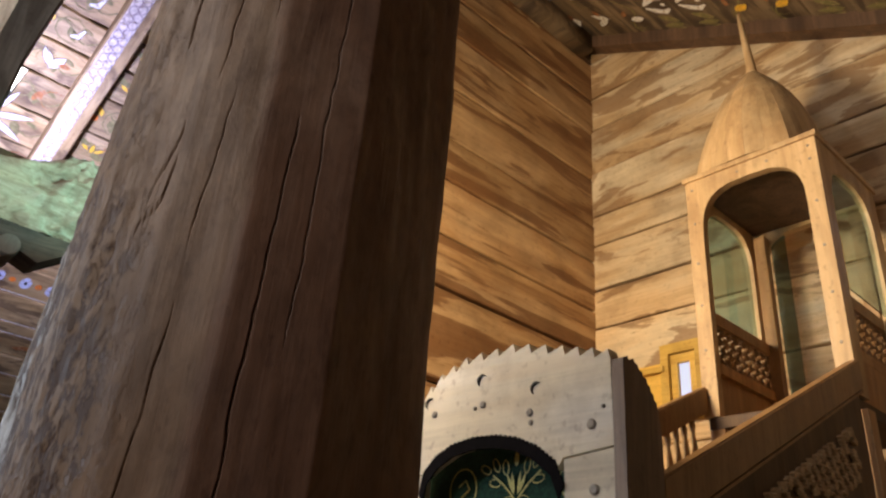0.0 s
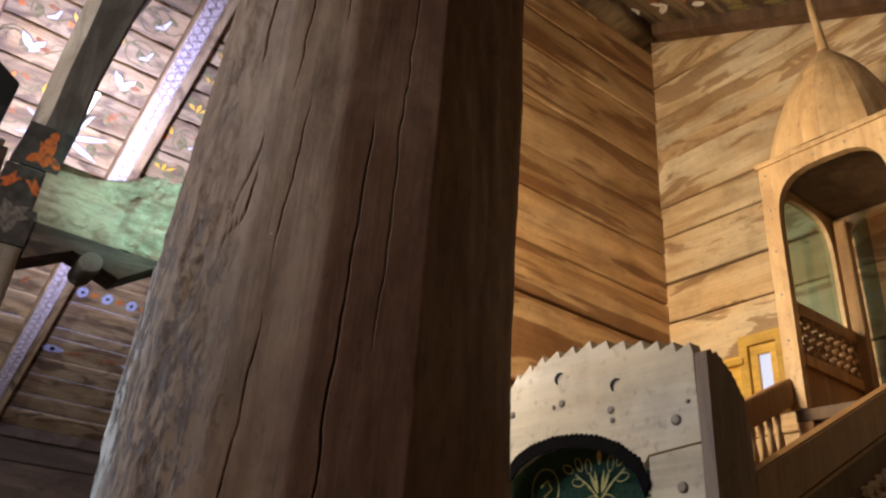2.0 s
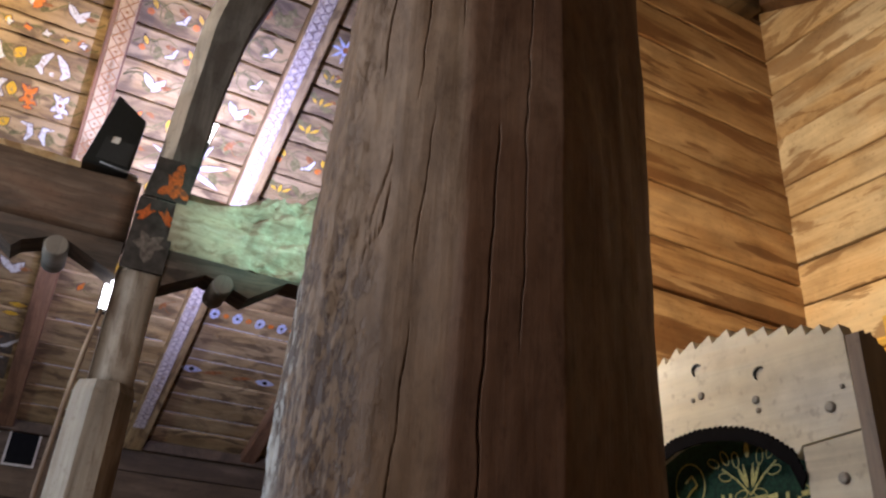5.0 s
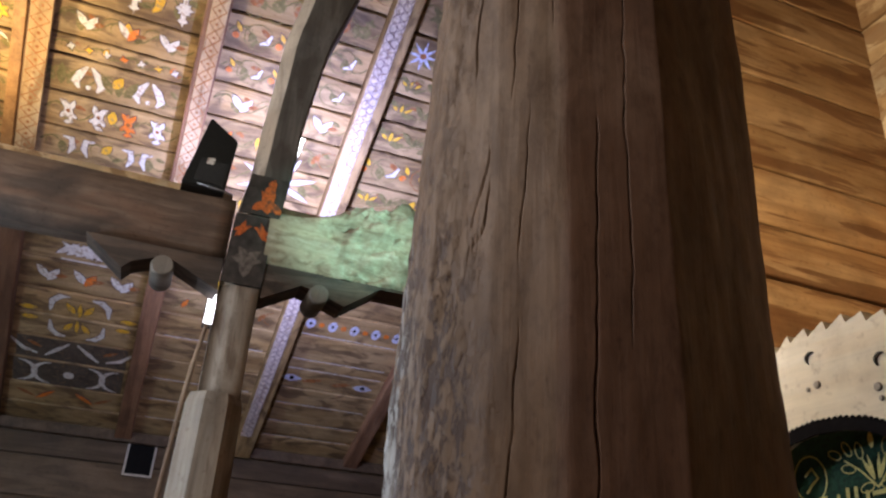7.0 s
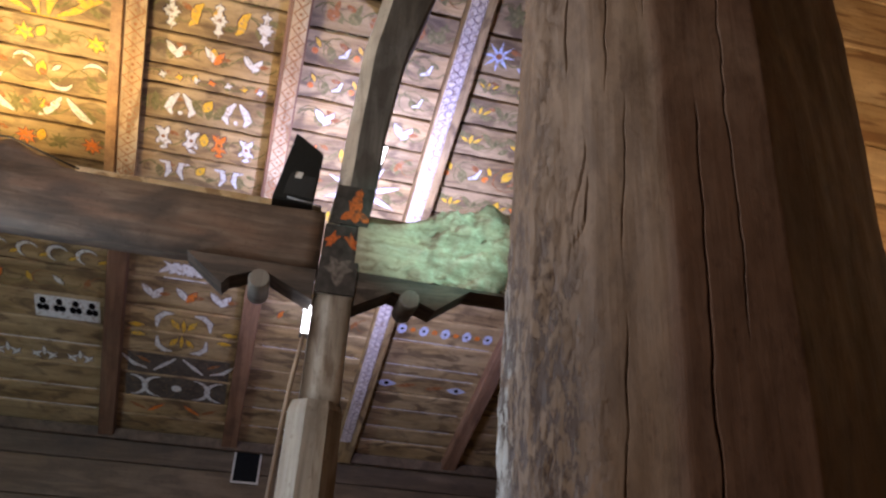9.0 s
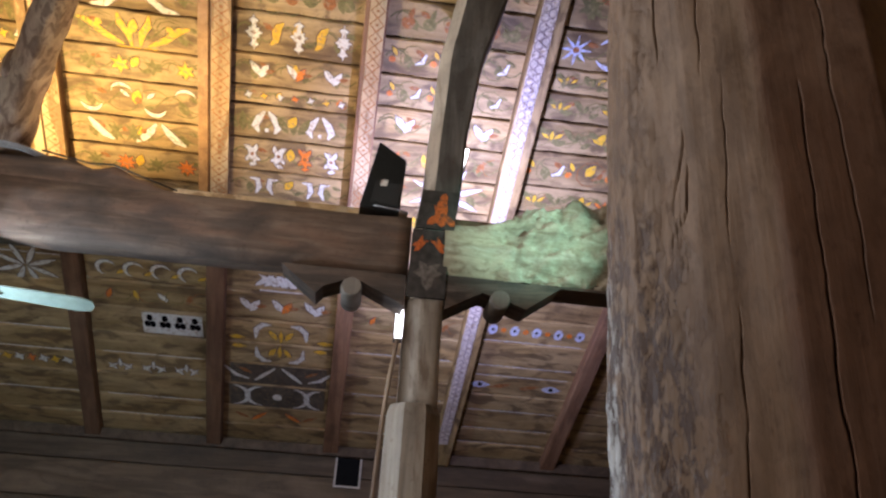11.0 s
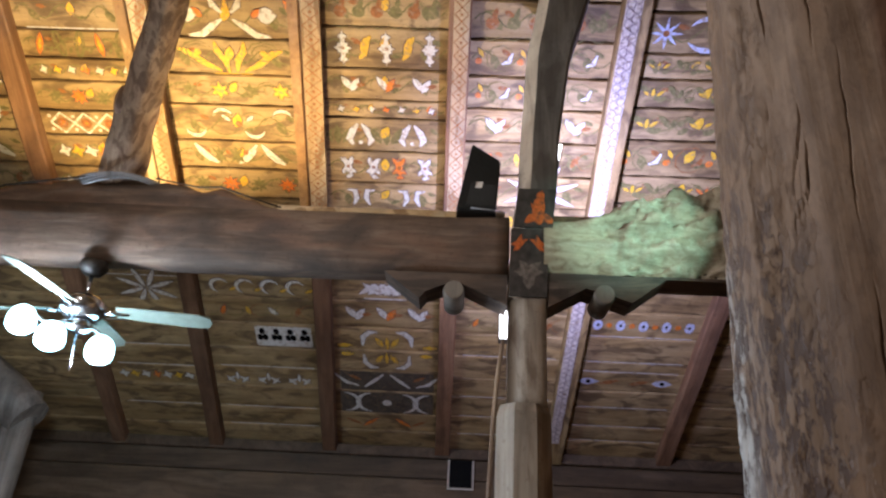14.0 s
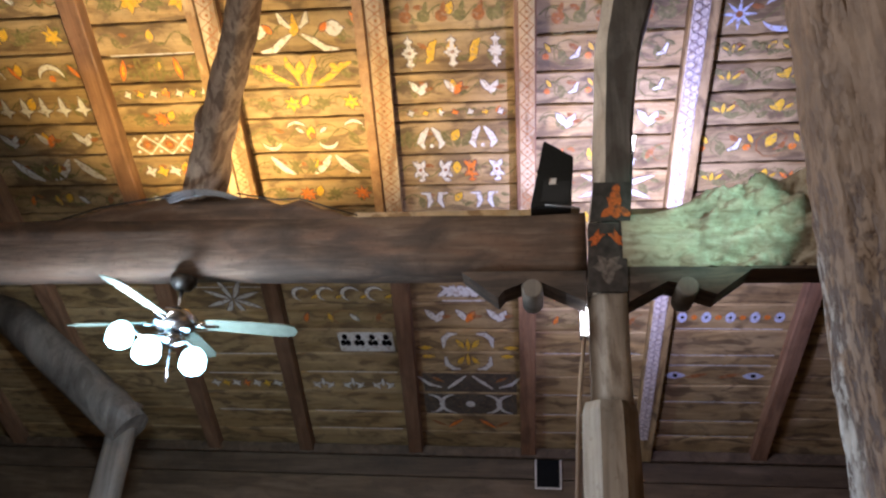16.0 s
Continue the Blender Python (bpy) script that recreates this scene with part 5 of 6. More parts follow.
def loudspeaker():
    ob = thing("loudspeaker", "small black wedge loudspeaker leaning on the beam", "loudspeaker")
    bm = bmesh.new()
    # outline in y, z with a slanted top
    pts = [(-0.225, 3.915), (0.035, 3.905), (0.058, 4.29), (-0.135, 4.42)]
    prism(pts, 0, BX - 0.16, BX + 0.06, bm)
    bmesh.ops.bevel(bm, geom=bm.edges[:], offset=0.008, segments=2, affect="EDGES")
    part("cabinet", bm, M_BLACK, ob)
    part("grille", prism([(-0.16, 3.95), (0.02, 3.94), (0.035, 4.10), (-0.135, 4.11)], 0, BX + 0.061, BX + 0.066), plain("black_mesh", (0.02, 0.022, 0.022), 0.7, 0, 0.6, 200, 0.6), ob)
    part("sticker", prism([(-0.105, 4.075), (-0.062, 4.075), (-0.055, 4.12), (-0.098, 4.12)], 0, BX + 0.0675, BX + 0.069), M_P_WHITE, ob, "small white maker's sticker")
    part("lead", tube([(BX + 0.07, -0.13, 3.925), (BX + 0.09, -0.05, 3.905), (BX + 0.07, 0.02, 3.91), (BX + 0.03, 0.09, 3.915)], 0.006, 6), M_CABLE, ob)


loudspeaker()


def floodlight(y0, y1, z0, z1, x, lean, words):
    """A slim upright lamp: iron back, glowing face."""
    ob = thing("strip_lamp", words, "lamp", "lamps behind the post")
    part("housing", prism([(y0 - 0.008, z0 - 0.02), (y1 + 0.008, z0 - 0.02), (y1 + 0.008 + lean, z1 + 0.02), (y0 - 0.008 + lean, z1 + 0.02)], 0, x - 0.05, x - 0.002), M_IRON, ob)
    part("lamp_face", prism([(y0, z0), (y1, z0), (y1 + lean, z1), (y0 + lean, z1)], 0, x, x + 0.02), M_TUBE, ob, "glowing white lamp face")
    return ob


floodlight(0.43, 0.468, 4.43, 4.63, -4.76, 0.04, "slim white glowing lamp fixed behind the curved limb")
floodlight(0.085, 0.13, 3.15, 3.33, -4.72, 0.0, "slim white glowing lamp fixed behind the post")


def far_post():
    ob = thing("far_post", "dim grey round timber post with a slanting log brace", "post")
    # grey wood puts the bluish haze in front of the post into its colour
    part("shaft", roughen(tube([(-7.4, -4.50, 0), (-7.4, -4.48, 1.2), (-7.4, -4.43, 2.2), (-7.4, -4.38, 3.3)], [0.15, 0.15, 0.145, 0.14], 24), 0.016, 4), M_GREY, ob)
    part("slanting_brace", roughen(tube([(-7.36, -4.28, 3.02), (-7.35, -4.55, 3.24), (-7.34, -4.95, 3.53), (-7.32, -5.5, 3.92), (-7.3, -6.1, 4.35)], [0.20, 0.21, 0.21, 0.20, 0.20], 24), 0.022, 4), M_GREY, ob)


far_post()


def ceiling_fan():
    c = Vector((-4.54, -2.53, 3.15))
    ob = thing("ceiling_fan", "cream bladed ceiling fan with lit bluish lamps under the beam", "ceiling fan", m=Matrix.Translation(c))
    prof = [(0.0, 0.335), (0.085, 0.33), (0.09, 0.29), (0.06, 0.25), (0.02, 0.24)]

    def lathe(prof, sides=20):
        bm = bmesh.new()
        rings = [[bm.verts.new((r * math.cos(2 * math.pi * k / sides), r * math.sin(2 * math.pi * k / sides), z)) for k in range(sides)] for r, z in prof if r > 0]
        for a, b in zip(rings, rings[1:]):
            for k in range(sides):
                f = bm.faces.new((a[k], b[k], b[(k + 1) % sides], a[(k + 1) % sides]))
                f.smooth = True
        bm.faces.new(rings[0])
        bm.faces.new(rings[-1][::-1])
        bmesh.ops.recalc_face_normals(bm, faces=bm.faces)
        return bm
    part("canopy", lathe(prof), M_IRON, ob)
    part("rod", tube([(0, 0, 0.26), (0, 0, 0.05)], 0.014, 10), M_CHROME, ob)
    part("motor", lathe([(0.03, 0.10), (0.10, 0.09), (0.14, 0.05), (0.14, -0.01), (0.10, -0.05), (0.05, -0.06)]), M_CHROME, ob)
    part("light_bowl", lathe([(0.05, -0.06), (0.08, -0.08), (0.08, -0.12), (0.03, -0.15)]), M_CHROME, ob)
    for k in range(4):
        a = radians((103, 187, 265, 356)[k])
        d, s = Vector((math.cos(a), math.sin(a), 0)), Vector((-math.sin(a), math.cos(a), 0))
        bm = bmesh.new()
        outline = [(0.20, -0.050), (0.30, -0.062), (0.70, -0.072), (0.77, -0.055), (0.79, 0.0), (0.77, 0.055), (0.70, 0.072), (0.30, 0.062), (0.20, 0.050)]
        vs = []
        for z in (0.0, 0.008):
            vs.append([bm.verts.new(d * r + s * w + Vector((0, 0, z + 0.012 - w * 0.25))) for r, w in outline])
        bm.faces.new(vs[0])
        bm.faces.new(vs[1][::-1])
        m = len(outline)
        for i in range(m):
            bm.faces.new((vs[0][i], vs[1][i], vs[1][(i + 1) % m], vs[0][(i + 1) % m]))
        bmesh.ops.recalc_face_normals(bm, faces=bm.faces)
        blade = part("blade", bm, M_BLADE, ob)
        part("bracket", tube([d * 0.12 + Vector((0, 0, 0.0)), d * 0.17 + Vector((0, 0, 0.006)), d * 0.28 + Vector((0, 0, 0.010))], [0.014, 0.018, 0.012], 8), M_CHROME, blade)
    for at in ((0.06, -0.33, -0.09), (0.10, -0.10, -0.20), (-0.12, 0.11, -0.21)):
        e = Vector(at)
        arm = part("lamp_arm", tube([Vector((0, 0, -0.10)), Vector((e.x * 0.6, e.y * 0.6, -0.09)), e + Vector((0, 0, 0.08))], 0.012, 8), M_CHROME, ob)
        bm = bmesh.new()
        bmesh.ops.create_uvsphere(bm, u_segments=18, v_segments=12, radius=0.085)
        for v in bm.verts:
            flare = 1.0 + 0.25 * max(0.0, -v.co.z / 0.085)
            v.co = Vector((v.co.x * flare, v.co.y * flare, v.co.z * 1.1)) + e
        for f in bm.faces:
            f.smooth = True
        part("glass_shade", bm, M_BULB, arm, "glowing bluish white glass shade")
    part("pull_chain", tube([(0, 0, -0.15), (0, 0.01, -0.38)], 0.006, 6), M_CHROME, ob)


ceiling_fan()


def wall_picture():
    ob = thing("wall_picture", "small dark picture in a pale narrow frame on the eave wall", "picture")
    x, y0, y1, z0, z1 = EAVE_X + 0.012, -0.275, 0.035, 2.83, 3.20
    part("picture", box(x, x + 0.012, y0 + 0.02, y1 - 0.02, z0 + 0.02, z1 - 0.02), M_SCREEN, ob)
    fr = bmesh.new()
    for a in ((y0, y1, z0, z0 + 0.022), (y0, y1, z1 - 0.022, z1), (y0, y0 + 0.022, z0 + 0.022, z1 - 0.022), (y1 - 0.022, y1, z0 + 0.022, z1 - 0.022)):
        box(x, x + 0.025, a[0], a[1], a[2], a[3], 0, fr)
    part("frame", fr, M_FRAME, ob)


wall_picture()

# ---- the minbar: gate, stair rails and canopy ----
MX0, MX1 = -1.935, -1.19
GATE_Y, KIOSK_Y, KIOSK_B = 1.70, 3.50, 4.26


def toothed(points, tooth, height):
    """Saw teeth along a polyline of (x, z)."""
    out = []
    for (x0, z0), (x1, z1) in zip(points, points[1:]):
        n = max(1, round(math.hypot(x1 - x0, z1 - z0) / tooth))
        for i in range(n):
            f, g = i / n, (i + 0.85) / n
            out.append((x0 + (x1 - x0) * f, z0 + (z1 - z0) * f))
            out.append((x0 + (x1 - x0) * g, z0 + (z1 - z0) * g + height))
    out.append(points[-1])
    return out


def gate():
    ob = thing("minbar_gate", "whitewashed timber gate of the pulpit stair with saw-tooth edges", "gate")
    y = GATE_Y
    top = toothed([(-2.10, 2.22), (-2.0, 2.33), (-1.90, 2.40), (-1.78, 2.435), (-1.57, 2.435), (-1.37, 2.385), (-1.21, 2.340)], 0.062, 0.030)
    arch = [(-1.97, 2.01), (-1.955, 2.075), (-1.90, 2.122), (-1.83, 2.150), (-1.73, 2.162), (-1.63, 2.156), (-1.55, 2.140), (-1.47, 2.106), (-1.40, 2.055), (-1.37, 1.99)]
    # header board with the arch cut out of it
    outer = [(-2.10, 2.09)] + top + [(-1.205, 2.10), (-1.375, 2.085), (-1.385, 2.070)]
    inner = [p for p in reversed(arch[2:-1])] + [(-1.962, 2.09)]
    bm = bmesh.new()
    prism(outer + inner, 1, y, y + 0.045, bm)
    part("header_board", bm, M_WHITE, ob)
    part("jamb", prism([(-1.37, 0), (-1.203, 0), (-1.206, 2.094), (-1.374, 2.079), (-1.372, 2.00)], 1, y + 0.001, y + 0.045), M_WHITE, ob)
    part("jamb", prism([(-2.14, 0), (-1.972, 0), (-1.972, 2.086), (-2.10, 2.086)], 1, y + 0.001, y + 0.045), M_WHITE, ob)
    lip = toothed([(x, z + 0.016) for x, z in arch], 0.019, 0.009)
    part("toothed_lip", prism(lip + [(-1.655 + (x + 1.655) * 0.94, z - 0.018) for x, z in reversed(arch)], 1, y - 0.008, y - 0.001), M_P_BLACK, ob, "dark saw-tooth arch lip")
    # thick side board with a stepped top that falls away behind
    side = toothed([(y - 0.004, 2.335), (y + 0.05, 2.335), (y + 0.11, 2.29), (y + 0.155, 2.23), (y + 0.17, 2.15)], 0.028, 0.010)
    part("side_board", prism([(y - 0.004, 0)] + side + [(y + 0.17, 0)], 0, -1.2025, -1.165), M_SIDE, ob, "dark brown varnished side board")
    part("side_board", prism([(y + 0.002, 0), (y + 0.002, 2.2), (y + 0.17, 2.15), (y + 0.17, 0)], 0, -2.18, -2.141), M_MINBAR, ob)
    for x, z, r in ((-1.928, 2.285, 0.012), (-1.701, 2.285, 0.012), (-1.502, 2.231, 0.012), (-1.277, 2.166, 0.015), (-1.27, 1.99, 0.015), (-1.735, 2.278, 0.007), (-1.497, 2.20, 0.008), (-1.235, 2.21, 0.006)):
        part("nail", tube([(x, y - 0.007, z), (x, y - 0.004, z), (x, y + 0.002, z)], [r * 0.6, r, r], 10), M_NAIL, ob)
    for x, z in ((-1.707, 2.365), (-1.477, 2.30), (-1.955, 2.325)):
        bm = bmesh.new()
        n = 14
        pts = [(x + 0.019 * math.cos(2 * math.pi * k / n), y - 0.0025, z + 0.019 * math.sin(2 * math.pi * k / n)) for k in range(2, 10)]
        part("carved_ring", tube(pts, [0.0015 + 0.004 * math.sin(math.pi * k / (len(pts) - 1)) for k in range(len(pts))], 6, bm), M_IRON, ob)
    cloth = thing("gate_curtain", "dark green velvet curtain with gold embroidered tulips in the gate", "curtain")
    bm = bmesh.new()
    nx, nz = 60, 50
    g = []
    for i in range(nx + 1):
        x = -2.13 + 0.915 * i / nx
        g.append([bm.verts.new((x, y + 0.125 + 0.006 * math.sin(x * 40) * (1 - k / nz), 0.35 + 1.88 * k / nz)) for k in range(nz + 1)])
    for a, b in zip(g, g[1:]):
        for k in range(nz):
            f = bm.faces.new((a[k], b[k], b[k + 1], a[k + 1]))
            f.smooth = True
    velvet = part("velvet", bm, M_GREEN, cloth)
    # embroidered plant and medallions
    cx, cz = -1.655, 2.035

    def sew(name, em):
        for v in em.verts:
            v.co = Vector((v.co.x, y + 0.1165 - v.co.z, v.co.y))
        bmesh.ops.recalc_face_normals(em, faces=em.faces)
        tagged(part(name, em, M_GOLD, velvet, "gold thread embroidery"), kind="stuff")
    em = bmesh.new()
    rings = bmesh.new(), bmesh.new()
    for s in (-1, 1):
        stroke(em, [(cx, cz - 0.03), (cx + s * 0.05, cz + 0.02), (cx + s * 0.10, cz + 0.055)], 0.006, 0)
        for dx, dz, an in ((0.045, 0.075, 80), (0.085, 0.085, 60), (0.13, 0.075, 25), (0.09, 0.03, 10), (0.035, -0.028, -15)):
            a0 = an if s > 0 else 180 - an
            ca, sa = math.cos(radians(a0)), math.sin(radians(a0))
            pts = []
            for k in range(13):
                th = 2 * math.pi * k / 12
                u, w = 0.024 * math.cos(th), 0.012 * math.sin(th)
                pts.append((cx + s * dx + u * ca - w * sa, cz + dz + u * sa + w * ca))
            stroke(em, pts, 0.0034, 0)
        for dx, an in ((0.012, 80), (0.026, 65)):
            leaf(em, cx + s * dx, cz + 0.025, 0.075, 0.012, an if s > 0 else 180 - an, 0, True)
        mx = cx + s * 0.235
        ring = rings[s > 0]
        stroke(ring, [(mx + 0.062 * math.cos(radians(t)), cz + 0.02 + 0.068 * math.sin(radians(t))) for t in range(0, 361, 20)], 0.0045, 0)
        stroke(ring, [(mx - 0.02, cz + 0.03), (mx + 0.01, cz + 0.05), (mx + 0.03, cz + 0.02), (mx, cz), (mx - 0.02, cz - 0.02)], 0.008, 0)
    leaf(em, cx, cz + 0.10, 0.05, 0.02, 90, 0, True)
    sew("embroidered_plant", em)
    sew("embroidered_medallion", rings[0])
    sew("embroidered_medallion", rings[1])
    # the line of lettering as plain bars
    em = bmesh.new()
    for x, w, h in ((-1.90, 0.012, 0.05), (-1.86, 0.05, 0.012), (-1.80, 0.012, 0.06), (-1.765, 0.012, 0.075), (-1.735, 0.012, 0.075), (-1.70, 0.012, 0.06), (-1.64, 0.075, 0.012), (-1.58, 0.035, 0.014), (-1.535, 0.012, 0.06), (-1.50, 0.012, 0.045), (-1.46, 0.05, 0.014), (-1.42, 0.02, 0.03)):
        z0 = 1.94 + (0.05 if h < 0.02 else 0)
        stroke(em, [(x - (w / 2 if h < 0.02 else 0), z0), (x + (w / 2 if h < 0.02 else 0.006), z0 + (0.006 if h < 0.02 else h))], min(w, h) if h >= 0.02 else h, 0)
        stroke(em, [(x, 1.90), (x + 0.03, 1.895)], 0.010, 0)
    sew("lettering_bars", em)


gate()


def rail_z(y):
    return 2.045 + (y - 1.872) * 0.499


def stair():
    ob = thing("minbar_stair", "brown timber pulpit stair with carved lattice side panel", "pulpit stair")
    y0, y1 = GATE_Y + 0.172, KIOSK_Y - 0.003
    for x0, x1, nm in ((MX1 - 0.03, MX1 + 0.022, "handrail"), (MX0 - 0.022, MX0 + 0.03, "handrail")):
        bm = prism([(y0, rail_z(y0) - 0.135), (y1, rail_z(y1) - 0.135), (y1, rail_z(y1)), (y0, rail_z(y0))], 0, x0, x1)
        bmesh.ops.bevel(bm, geom=bm.edges[:], offset=0.006, segments=2, affect="EDGES")
        part(nm, bm, M_MINBAR, ob)
    # bottom strings
    for x0, x1 in ((MX1 - 0.02, MX1 + 0.02), (MX0 - 0.02, MX0 + 0.02)):
        part("string", prism([(y0, 0.0), (y1 + 0.7, 0.0), (y1 + 0.7, 1.95), (y1, 1.95), (y0, rail_z(y0) - 0.80)], 0, x0, x1), M_MINBAR, ob)
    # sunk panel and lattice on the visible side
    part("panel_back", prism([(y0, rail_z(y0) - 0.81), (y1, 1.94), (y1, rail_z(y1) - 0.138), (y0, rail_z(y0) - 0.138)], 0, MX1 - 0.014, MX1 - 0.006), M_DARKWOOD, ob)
    lat = bmesh.new()
    step = 0.052
    ny = int((y1 - y0) / step)
    for i in range(ny):
        for k in range(14):
            y = y0 + (i + 0.5 * (k % 2)) * step + 0.02
            z = rail_z(y) - 0.27 - k * 0.045
            if y > y1 - 0.16 or y < y0 + 0.25 or z < rail_z(y) - 0.80 or (y > y1 - 0.42 and k > 4):
                continue
            if noise.noise(Vector((y * 31, z * 29, 3))) > 0.34:
                continue
            turn = 24 + 40 * noise.noise(Vector((y * 17, z * 19, 7)))
            for a in (0, 60, 120):
                ca, sa = math.cos(radians(a + turn)), math.sin(radians(a + turn))
                u = 0.021 + 0.006 * noise.noise(Vector((y * 23, z * 27, a)))
                vs = []
                for sx in (MX1 - 0.005, MX1 + 0.014):
                    for du, dw in ((-u, -0.004), (u, -0.004), (u, 0.004), (-u, 0.004)):
                        vs.append(lat.verts.new((sx, y + du * ca - dw * sa, z + du * sa + dw * ca)))
                lat.faces.new(vs[4:])
                for q in range(4):
                    lat.faces.new((vs[q], vs[(q + 1) % 4], vs[4 + (q + 1) % 4], vs[4 + q]))
    bmesh.ops.recalc_face_normals(lat, faces=lat.faces)
    tagged(part("lattice", lat, M_PALE, ob, "pale brown fretwork lattice"), kind="stuff")
    for z_off, w in ((0.139, 0.012), (0.74, 0.05)):
        part("moulding", prism([(y0, rail_z(y0) - z_off - w), (y1, rail_z(y1) - z_off - w), (y1, rail_z(y1) - z_off), (y0, rail_z(y0) - z_off)], 0, MX1 - 0.005, MX1 + 0.018), M_MINBAR, ob)
    # balusters under the far rail
    for i in range(20):
        y = y0 + 0.06 + i * 0.076
        zt = rail_z(y) - 0.137
        prof = [(0.016, 0), (0.022, 0.04), (0.014, 0.09), (0.024, 0.15), (0.026, 0.20), (0.014, 0.26), (0.020, 0.30), (0.016, 0.33)]
        part("baluster", tube([(MX0, y, zt - 0.33 + h) for r, h in prof], [r * 0.8 for r, h in prof], 10), M_PALE, ob)
    part("base_rail", prism([(y0, rail_z(y0) - 0.50), (y1, rail_z(y1) - 0.50), (y1, rail_z(y1) - 0.435), (y0, rail_z(y0) - 0.435)], 0, MX0 - 0.02, MX0 + 0.02), M_MINBAR, ob)
    for i in range(9):
        y = y0 + 0.03 + i * 0.18
        z = 0.20 + i * 0.21
        part("step", box(MX0 + 0.021, MX1 - 0.021, y, y + 0.22, z - 0.035, z, 0.006), M_MINBAR, ob)


stair()


def arch_board(x0, x1, z0, z1, jamb, crown, y0, y1, n=14):
    """A board with a flattened arch opening, in x and z."""
    inner = []
    cx, hw = (x0 + x1) / 2, (x1 - x0) / 2 - jamb
    spring = z1 - crown - 0.28
    for i in range(n + 1):
        a = math.pi * i / n
        c, s = math.cos(a), math.sin(a)
        inner.append((cx + hw * math.copysign(abs(c) ** 0.62, c), spring + 0.28 * abs(s) ** 0.75))
    pts = [(x0, z0), (x0, z1), (x1, z1), (x1, z0), (x1 - jamb, z0)] + inner + [(x0 + jamb, z0)]
    return pts


def canopy():
    ob = thing("minbar_canopy", "honey coloured timber pulpit canopy with arched sides and onion roof", "pulpit canopy")
    zb, zt = 2.70, 4.075
    front = arch_board(MX0, MX1, zb, zt, 0.085, 0.085, 0, 0)
    part("front_arch", prism(front, 1, KIOSK_Y, KIOSK_Y + 0.05), M_PALE, ob)
    part("back_arch", prism(front, 1, KIOSK_B - 0.05, KIOSK_B), M_PALE, ob)
    side = arch_board(KIOSK_Y + 0.052, KIOSK_B - 0.052, zb, zt, 0.06, 0.10, 0, 0)
    for x0 in (MX0 + 0.001, MX1 - 0.046):
        part("side_arch", prism(side, 0, x0, x0 + 0.045), M_PALE, ob)
    for x in (MX0, MX1):
        s = 1 if x == MX0 else -1
        pan = part("side_panel", box(min(x + s * 0.047, x + s * 0.06), max(x + s * 0.047, x + s * 0.06), KIOSK_Y + 0.06, KIOSK_B - 0.06, 2.72, 2.93), M_MINBAR, ob)
        for z0, z1 in ((2.93, 2.99), (3.20, 3.27)):
            part("panel_rail", box(min(x + s * 0.045, x + s * 0.085), max(x + s * 0.045, x + s * 0.085), KIOSK_Y + 0.055, KIOSK_B - 0.055, z0, z1, 0.004), M_MINBAR, ob)
        lat = bmesh.new()
        for i in range(9):
            for k in range(4):
                y = KIOSK_Y + 0.10 + i * 0.072 + 0.036 * (k % 2)
                z = 3.015 + k * 0.056
                if y > KIOSK_B - 0.08:
                    continue
                for a in (0, 60, 120):
                    ca, sa = math.cos(radians(a)), math.sin(radians(a))
                    vs = []
                    for sx in (x + s * 0.055, x + s * 0.072):
                        for du, dw in ((-0.031, -0.005), (0.031, -0.005), (0.031, 0.005), (-0.031, 0.005)):
                            vs.append(lat.verts.new((sx, y + du * ca - dw * sa, z + du * sa + dw * ca)))
                    lat.faces.new(vs[4:])
                    lat.faces.new(vs[:4][::-1])
                    for q in range(4):
                        lat.faces.new((vs[q], vs[(q + 1) % 4], vs[4 + (q + 1) % 4], vs[4 + q]))
        bmesh.ops.recalc_face_normals(lat, faces=lat.faces)
        tagged(part("fretwork", lat, M_MINBAR, ob, "pierced fretwork panel"), kind="stuff")
    for x in (MX0 + 0.10, MX1 - 0.09):
        part("back_post", box(x - 0.035, x + 0.035, KIOSK_B - 0.11, KIOSK_B - 0.052, 2.7, 3.97, 0.005), M_MINBAR, ob)
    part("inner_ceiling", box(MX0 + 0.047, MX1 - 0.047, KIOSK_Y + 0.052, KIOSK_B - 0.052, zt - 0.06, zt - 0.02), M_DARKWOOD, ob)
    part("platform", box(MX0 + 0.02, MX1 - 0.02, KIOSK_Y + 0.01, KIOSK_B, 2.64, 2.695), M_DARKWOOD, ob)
    for x0, x1, y0, y1 in ((MX0 + 0.02, MX0 + 0.10, KIOSK_Y + 0.01, KIOSK_Y + 0.09), (MX1 - 0.06, MX1 + 0.02, KIOSK_Y + 0.01, KIOSK_Y + 0.09), (MX0, MX0 + 0.08, KIOSK_B - 0.08, KIOSK_B), (MX1 - 0.08, MX1, KIOSK_B - 0.08, KIOSK_B)):
        part("leg", box(x0, x1, y0, y1, 0, 2.638, 0.005), M_MINBAR, ob)
    for x0, x1, y0, y1, z0 in ((MX0 + 0.018, MX0 + 0.024, KIOSK_Y + 0.06, KIOSK_B - 0.06, 3.272), (MX1 - 0.024, MX1 - 0.018, KIOSK_Y + 0.06, KIOSK_B - 0.06, 3.272), (MX0 + 0.136, MX0 + 0.225, KIOSK_B - 0.030, KIOSK_B - 0.024, 2.72)):
        pane = part("glass_pane", box(x0, x1, y0, y1, z0, 3.985), M_GLASS, ob, "dim teal glass pane")
        pane.visible_shadow = False
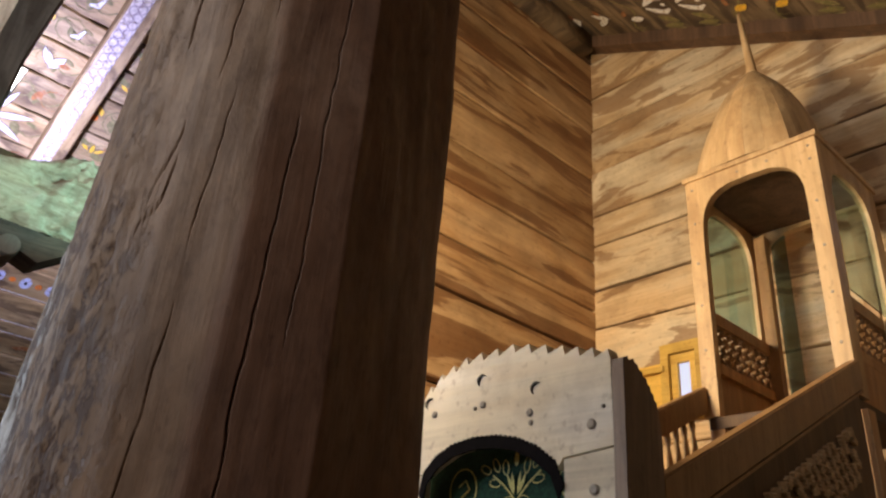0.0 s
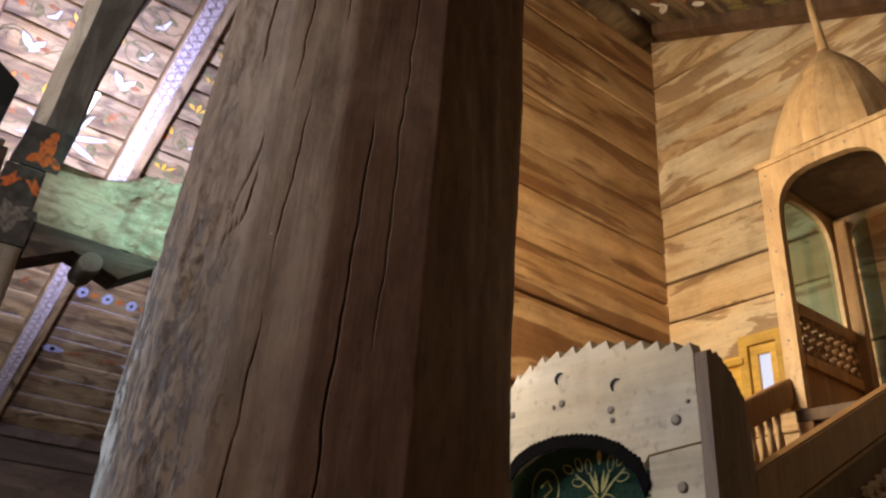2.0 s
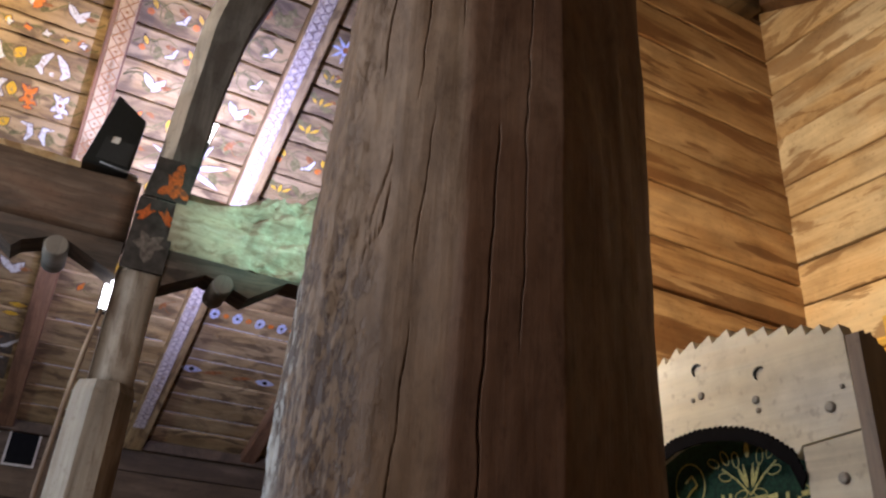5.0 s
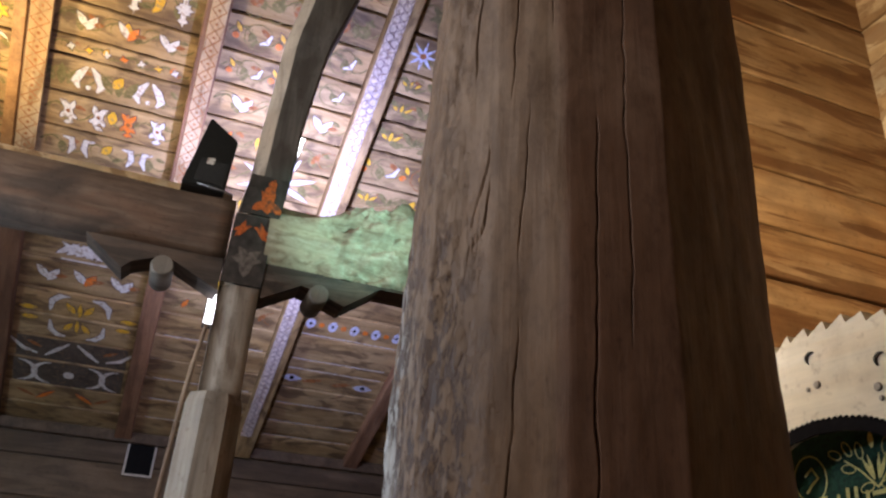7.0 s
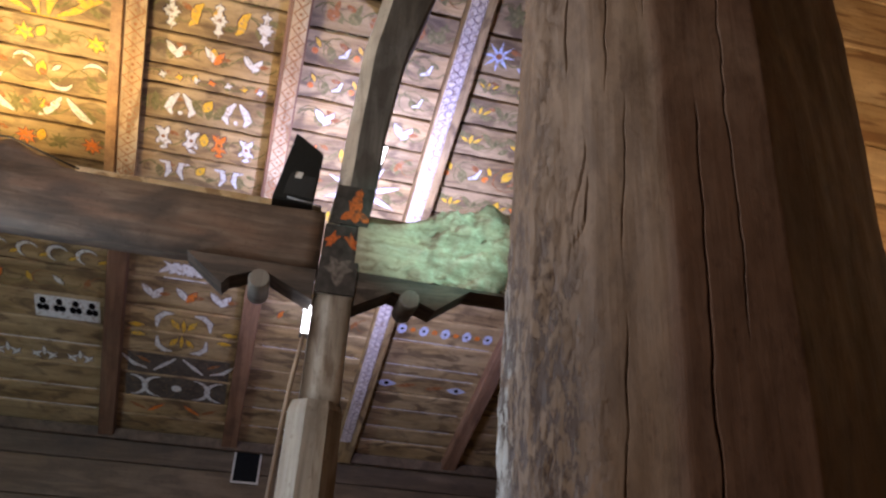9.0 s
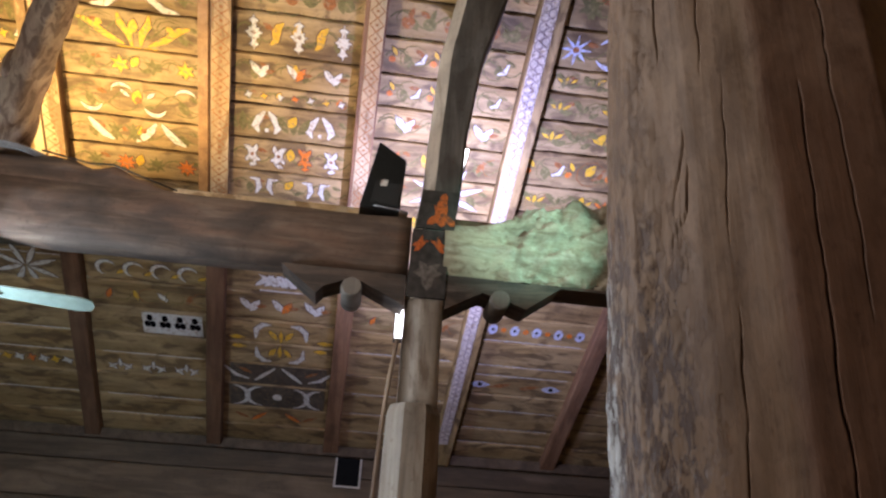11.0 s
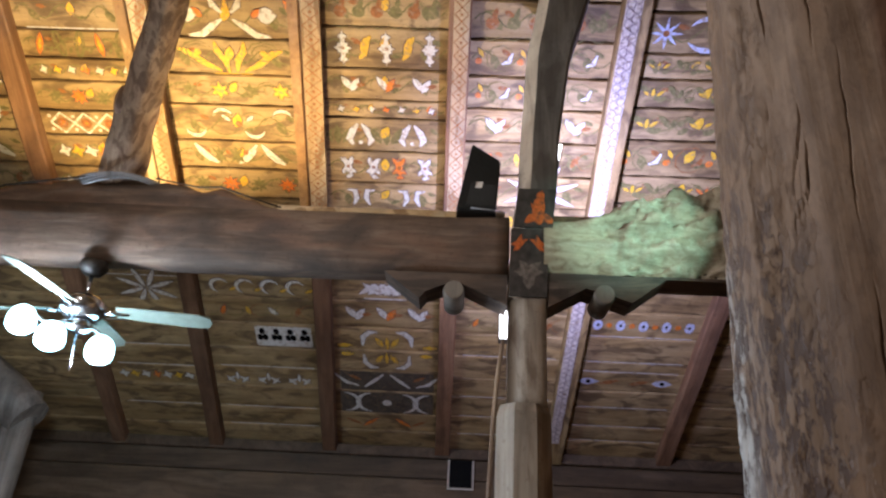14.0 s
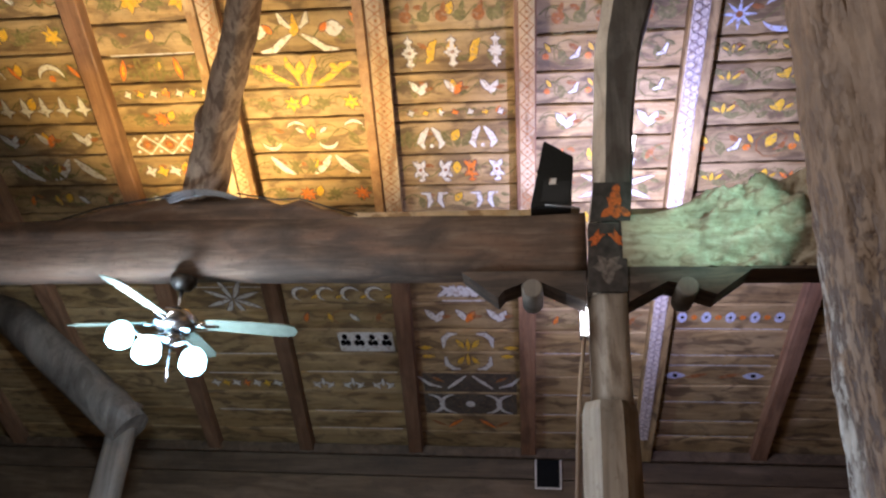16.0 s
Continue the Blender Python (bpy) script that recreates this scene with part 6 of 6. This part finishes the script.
    part("cornice", prism([(MX0 - 0.012, zt + 0.001), (MX1 + 0.012, zt + 0.001), (MX1 + 0.012, zt + 0.03), (MX0 - 0.012, zt + 0.03)], 1, KIOSK_Y - 0.012, KIOSK_B + 0.012), M_PALE, ob)
    for x, zs in ((MX0 + 0.04, (2.80, 3.05, 3.30, 3.55, 3.80, 4.02)), (MX1 - 0.04, (2.95, 3.2, 3.45, 3.70, 3.95, 4.03)), (-1.62, (4.035,)), (-1.45, (4.03,))):
        for z in zs:
            part("nail", tube([(x, KIOSK_Y - 0.004, z), (x, KIOSK_Y + 0.002, z)], [0.006, 0.009], 8), M_NAIL, ob)
    # onion roof of bent staves
    cx, cy = (MX0 + MX1) / 2 - 0.03, (KIOSK_Y + KIOSK_B) / 2 - 0.07
    prof = [(1.0, 0.0), (0.99, 0.12), (0.945, 0.24), (0.87, 0.37), (0.76, 0.49), (0.61, 0.61), (0.44, 0.71), (0.25, 0.80), (0.07, 0.88)]
    n = 20
    for k in range(n):
        bm = bmesh.new()
        rows = []
        gap = 0.006
        for r, h in prof:
            row = []
            for lift in (0.0, 0.016):
                for q in (0 + gap, 0.5, 1 - gap):
                    a = 2 * math.pi * (k + q) / n + 0.12
                    sq = 1.0 / max(abs(math.cos(a)), abs(math.sin(a)))
                    mixf = max(0.0, 1 - h / 0.45)
                    rad = 0.318 * (1 + (sq - 1) * 0.55 * mixf) * r + lift
                    row.append(bm.verts.new((cx + rad * math.cos(a), cy + rad * math.sin(a), zt + 0.031 + h * 0.90)))
            rows.append(row)
        for a, b in zip(rows, rows[1:]):
            for i, j in ((3, 4), (4, 5)):
                bm.faces.new((a[i], a[j], b[j], b[i]))
            for i, j in ((0, 1), (1, 2)):
                bm.faces.new((a[j], a[i], b[i], b[j]))
            bm.faces.new((a[0], a[3], b[3], b[0]))
            bm.faces.new((a[5], a[2], b[2], b[5]))
        bmesh.ops.recalc_face_normals(bm, faces=bm.faces)
        part("roof_stave", bm, M_PALE, ob)
    part("finial", tube([(cx, cy, 4.86), (cx, cy, 4.96), (cx - 0.02, cy, 5.22), (cx - 0.035, cy, 5.42)], [0.040, 0.030, 0.022, 0.014], 8), M_PALE, ob)


canopy()


def qibla_window():
    ob = thing("window_1", "small yellow varnished timber window frame beside the pulpit", "window", kind="structure")
    y = QIBLA_Y
    part("casing", prism([(-2.96, 3.08), (-2.70, 3.08), (-2.70, 3.40), (-2.96, 3.40)], 1, y - 0.05, y - 0.003), M_YELLOW, ob)
    part("shelf", box(-2.97, -2.69, y - 0.09, y - 0.051, 3.33, 3.37, 0.004), M_YELLOW, ob)
    fr = bmesh.new()
    for a in ((-2.72, -2.66, 3.0, 3.52), (-2.46, -2.40, 3.0, 3.52), (-2.66, -2.46, 3.45, 3.52), (-2.66, -2.46, 3.0, 3.06)):
        box(a[0], a[1], y - 0.07, y - 0.004, a[2], a[3], 0, fr)
    part("window_frame", fr, M_YELLOW, ob)
    fr = bmesh.new()
    for a in ((-2.655, -2.605, 3.065, 3.445), (-2.515, -2.465, 3.065, 3.445), (-2.605, -2.515, 3.385, 3.445), (-2.605, -2.515, 3.065, 3.12)):
        box(a[0], a[1], y - 0.045, y - 0.005, a[2], a[3], 0, fr)
    part("sash", fr, M_YELLOW, ob)
    part("pane", box(-2.604, -2.516, y - 0.02, y - 0.012, 3.121, 3.384), M_SKYPANE, ob, "daylit window pane")


qibla_window()


def second_window():
    ob = thing("window_2", "orange varnished timber window casing behind the pulpit canopy", "window", kind="structure")
    y = QIBLA_Y
    fr = bmesh.new()
    for a in ((-0.95, -0.86, 3.50, 4.27), (-0.44, -0.35, 3.50, 4.27), (-0.86, -0.44, 4.18, 4.27), (-0.86, -0.44, 3.50, 3.59)):
        box(a[0], a[1], y - 0.06, y - 0.003, a[2], a[3], 0, fr)
    part("window_frame", fr, M_YELLOW, ob)
    part("pane", box(-0.859, -0.441, y - 0.02, y - 0.012, 3.591, 4.179), M_SKYPANE, ob, "daylit window pane")


second_window()
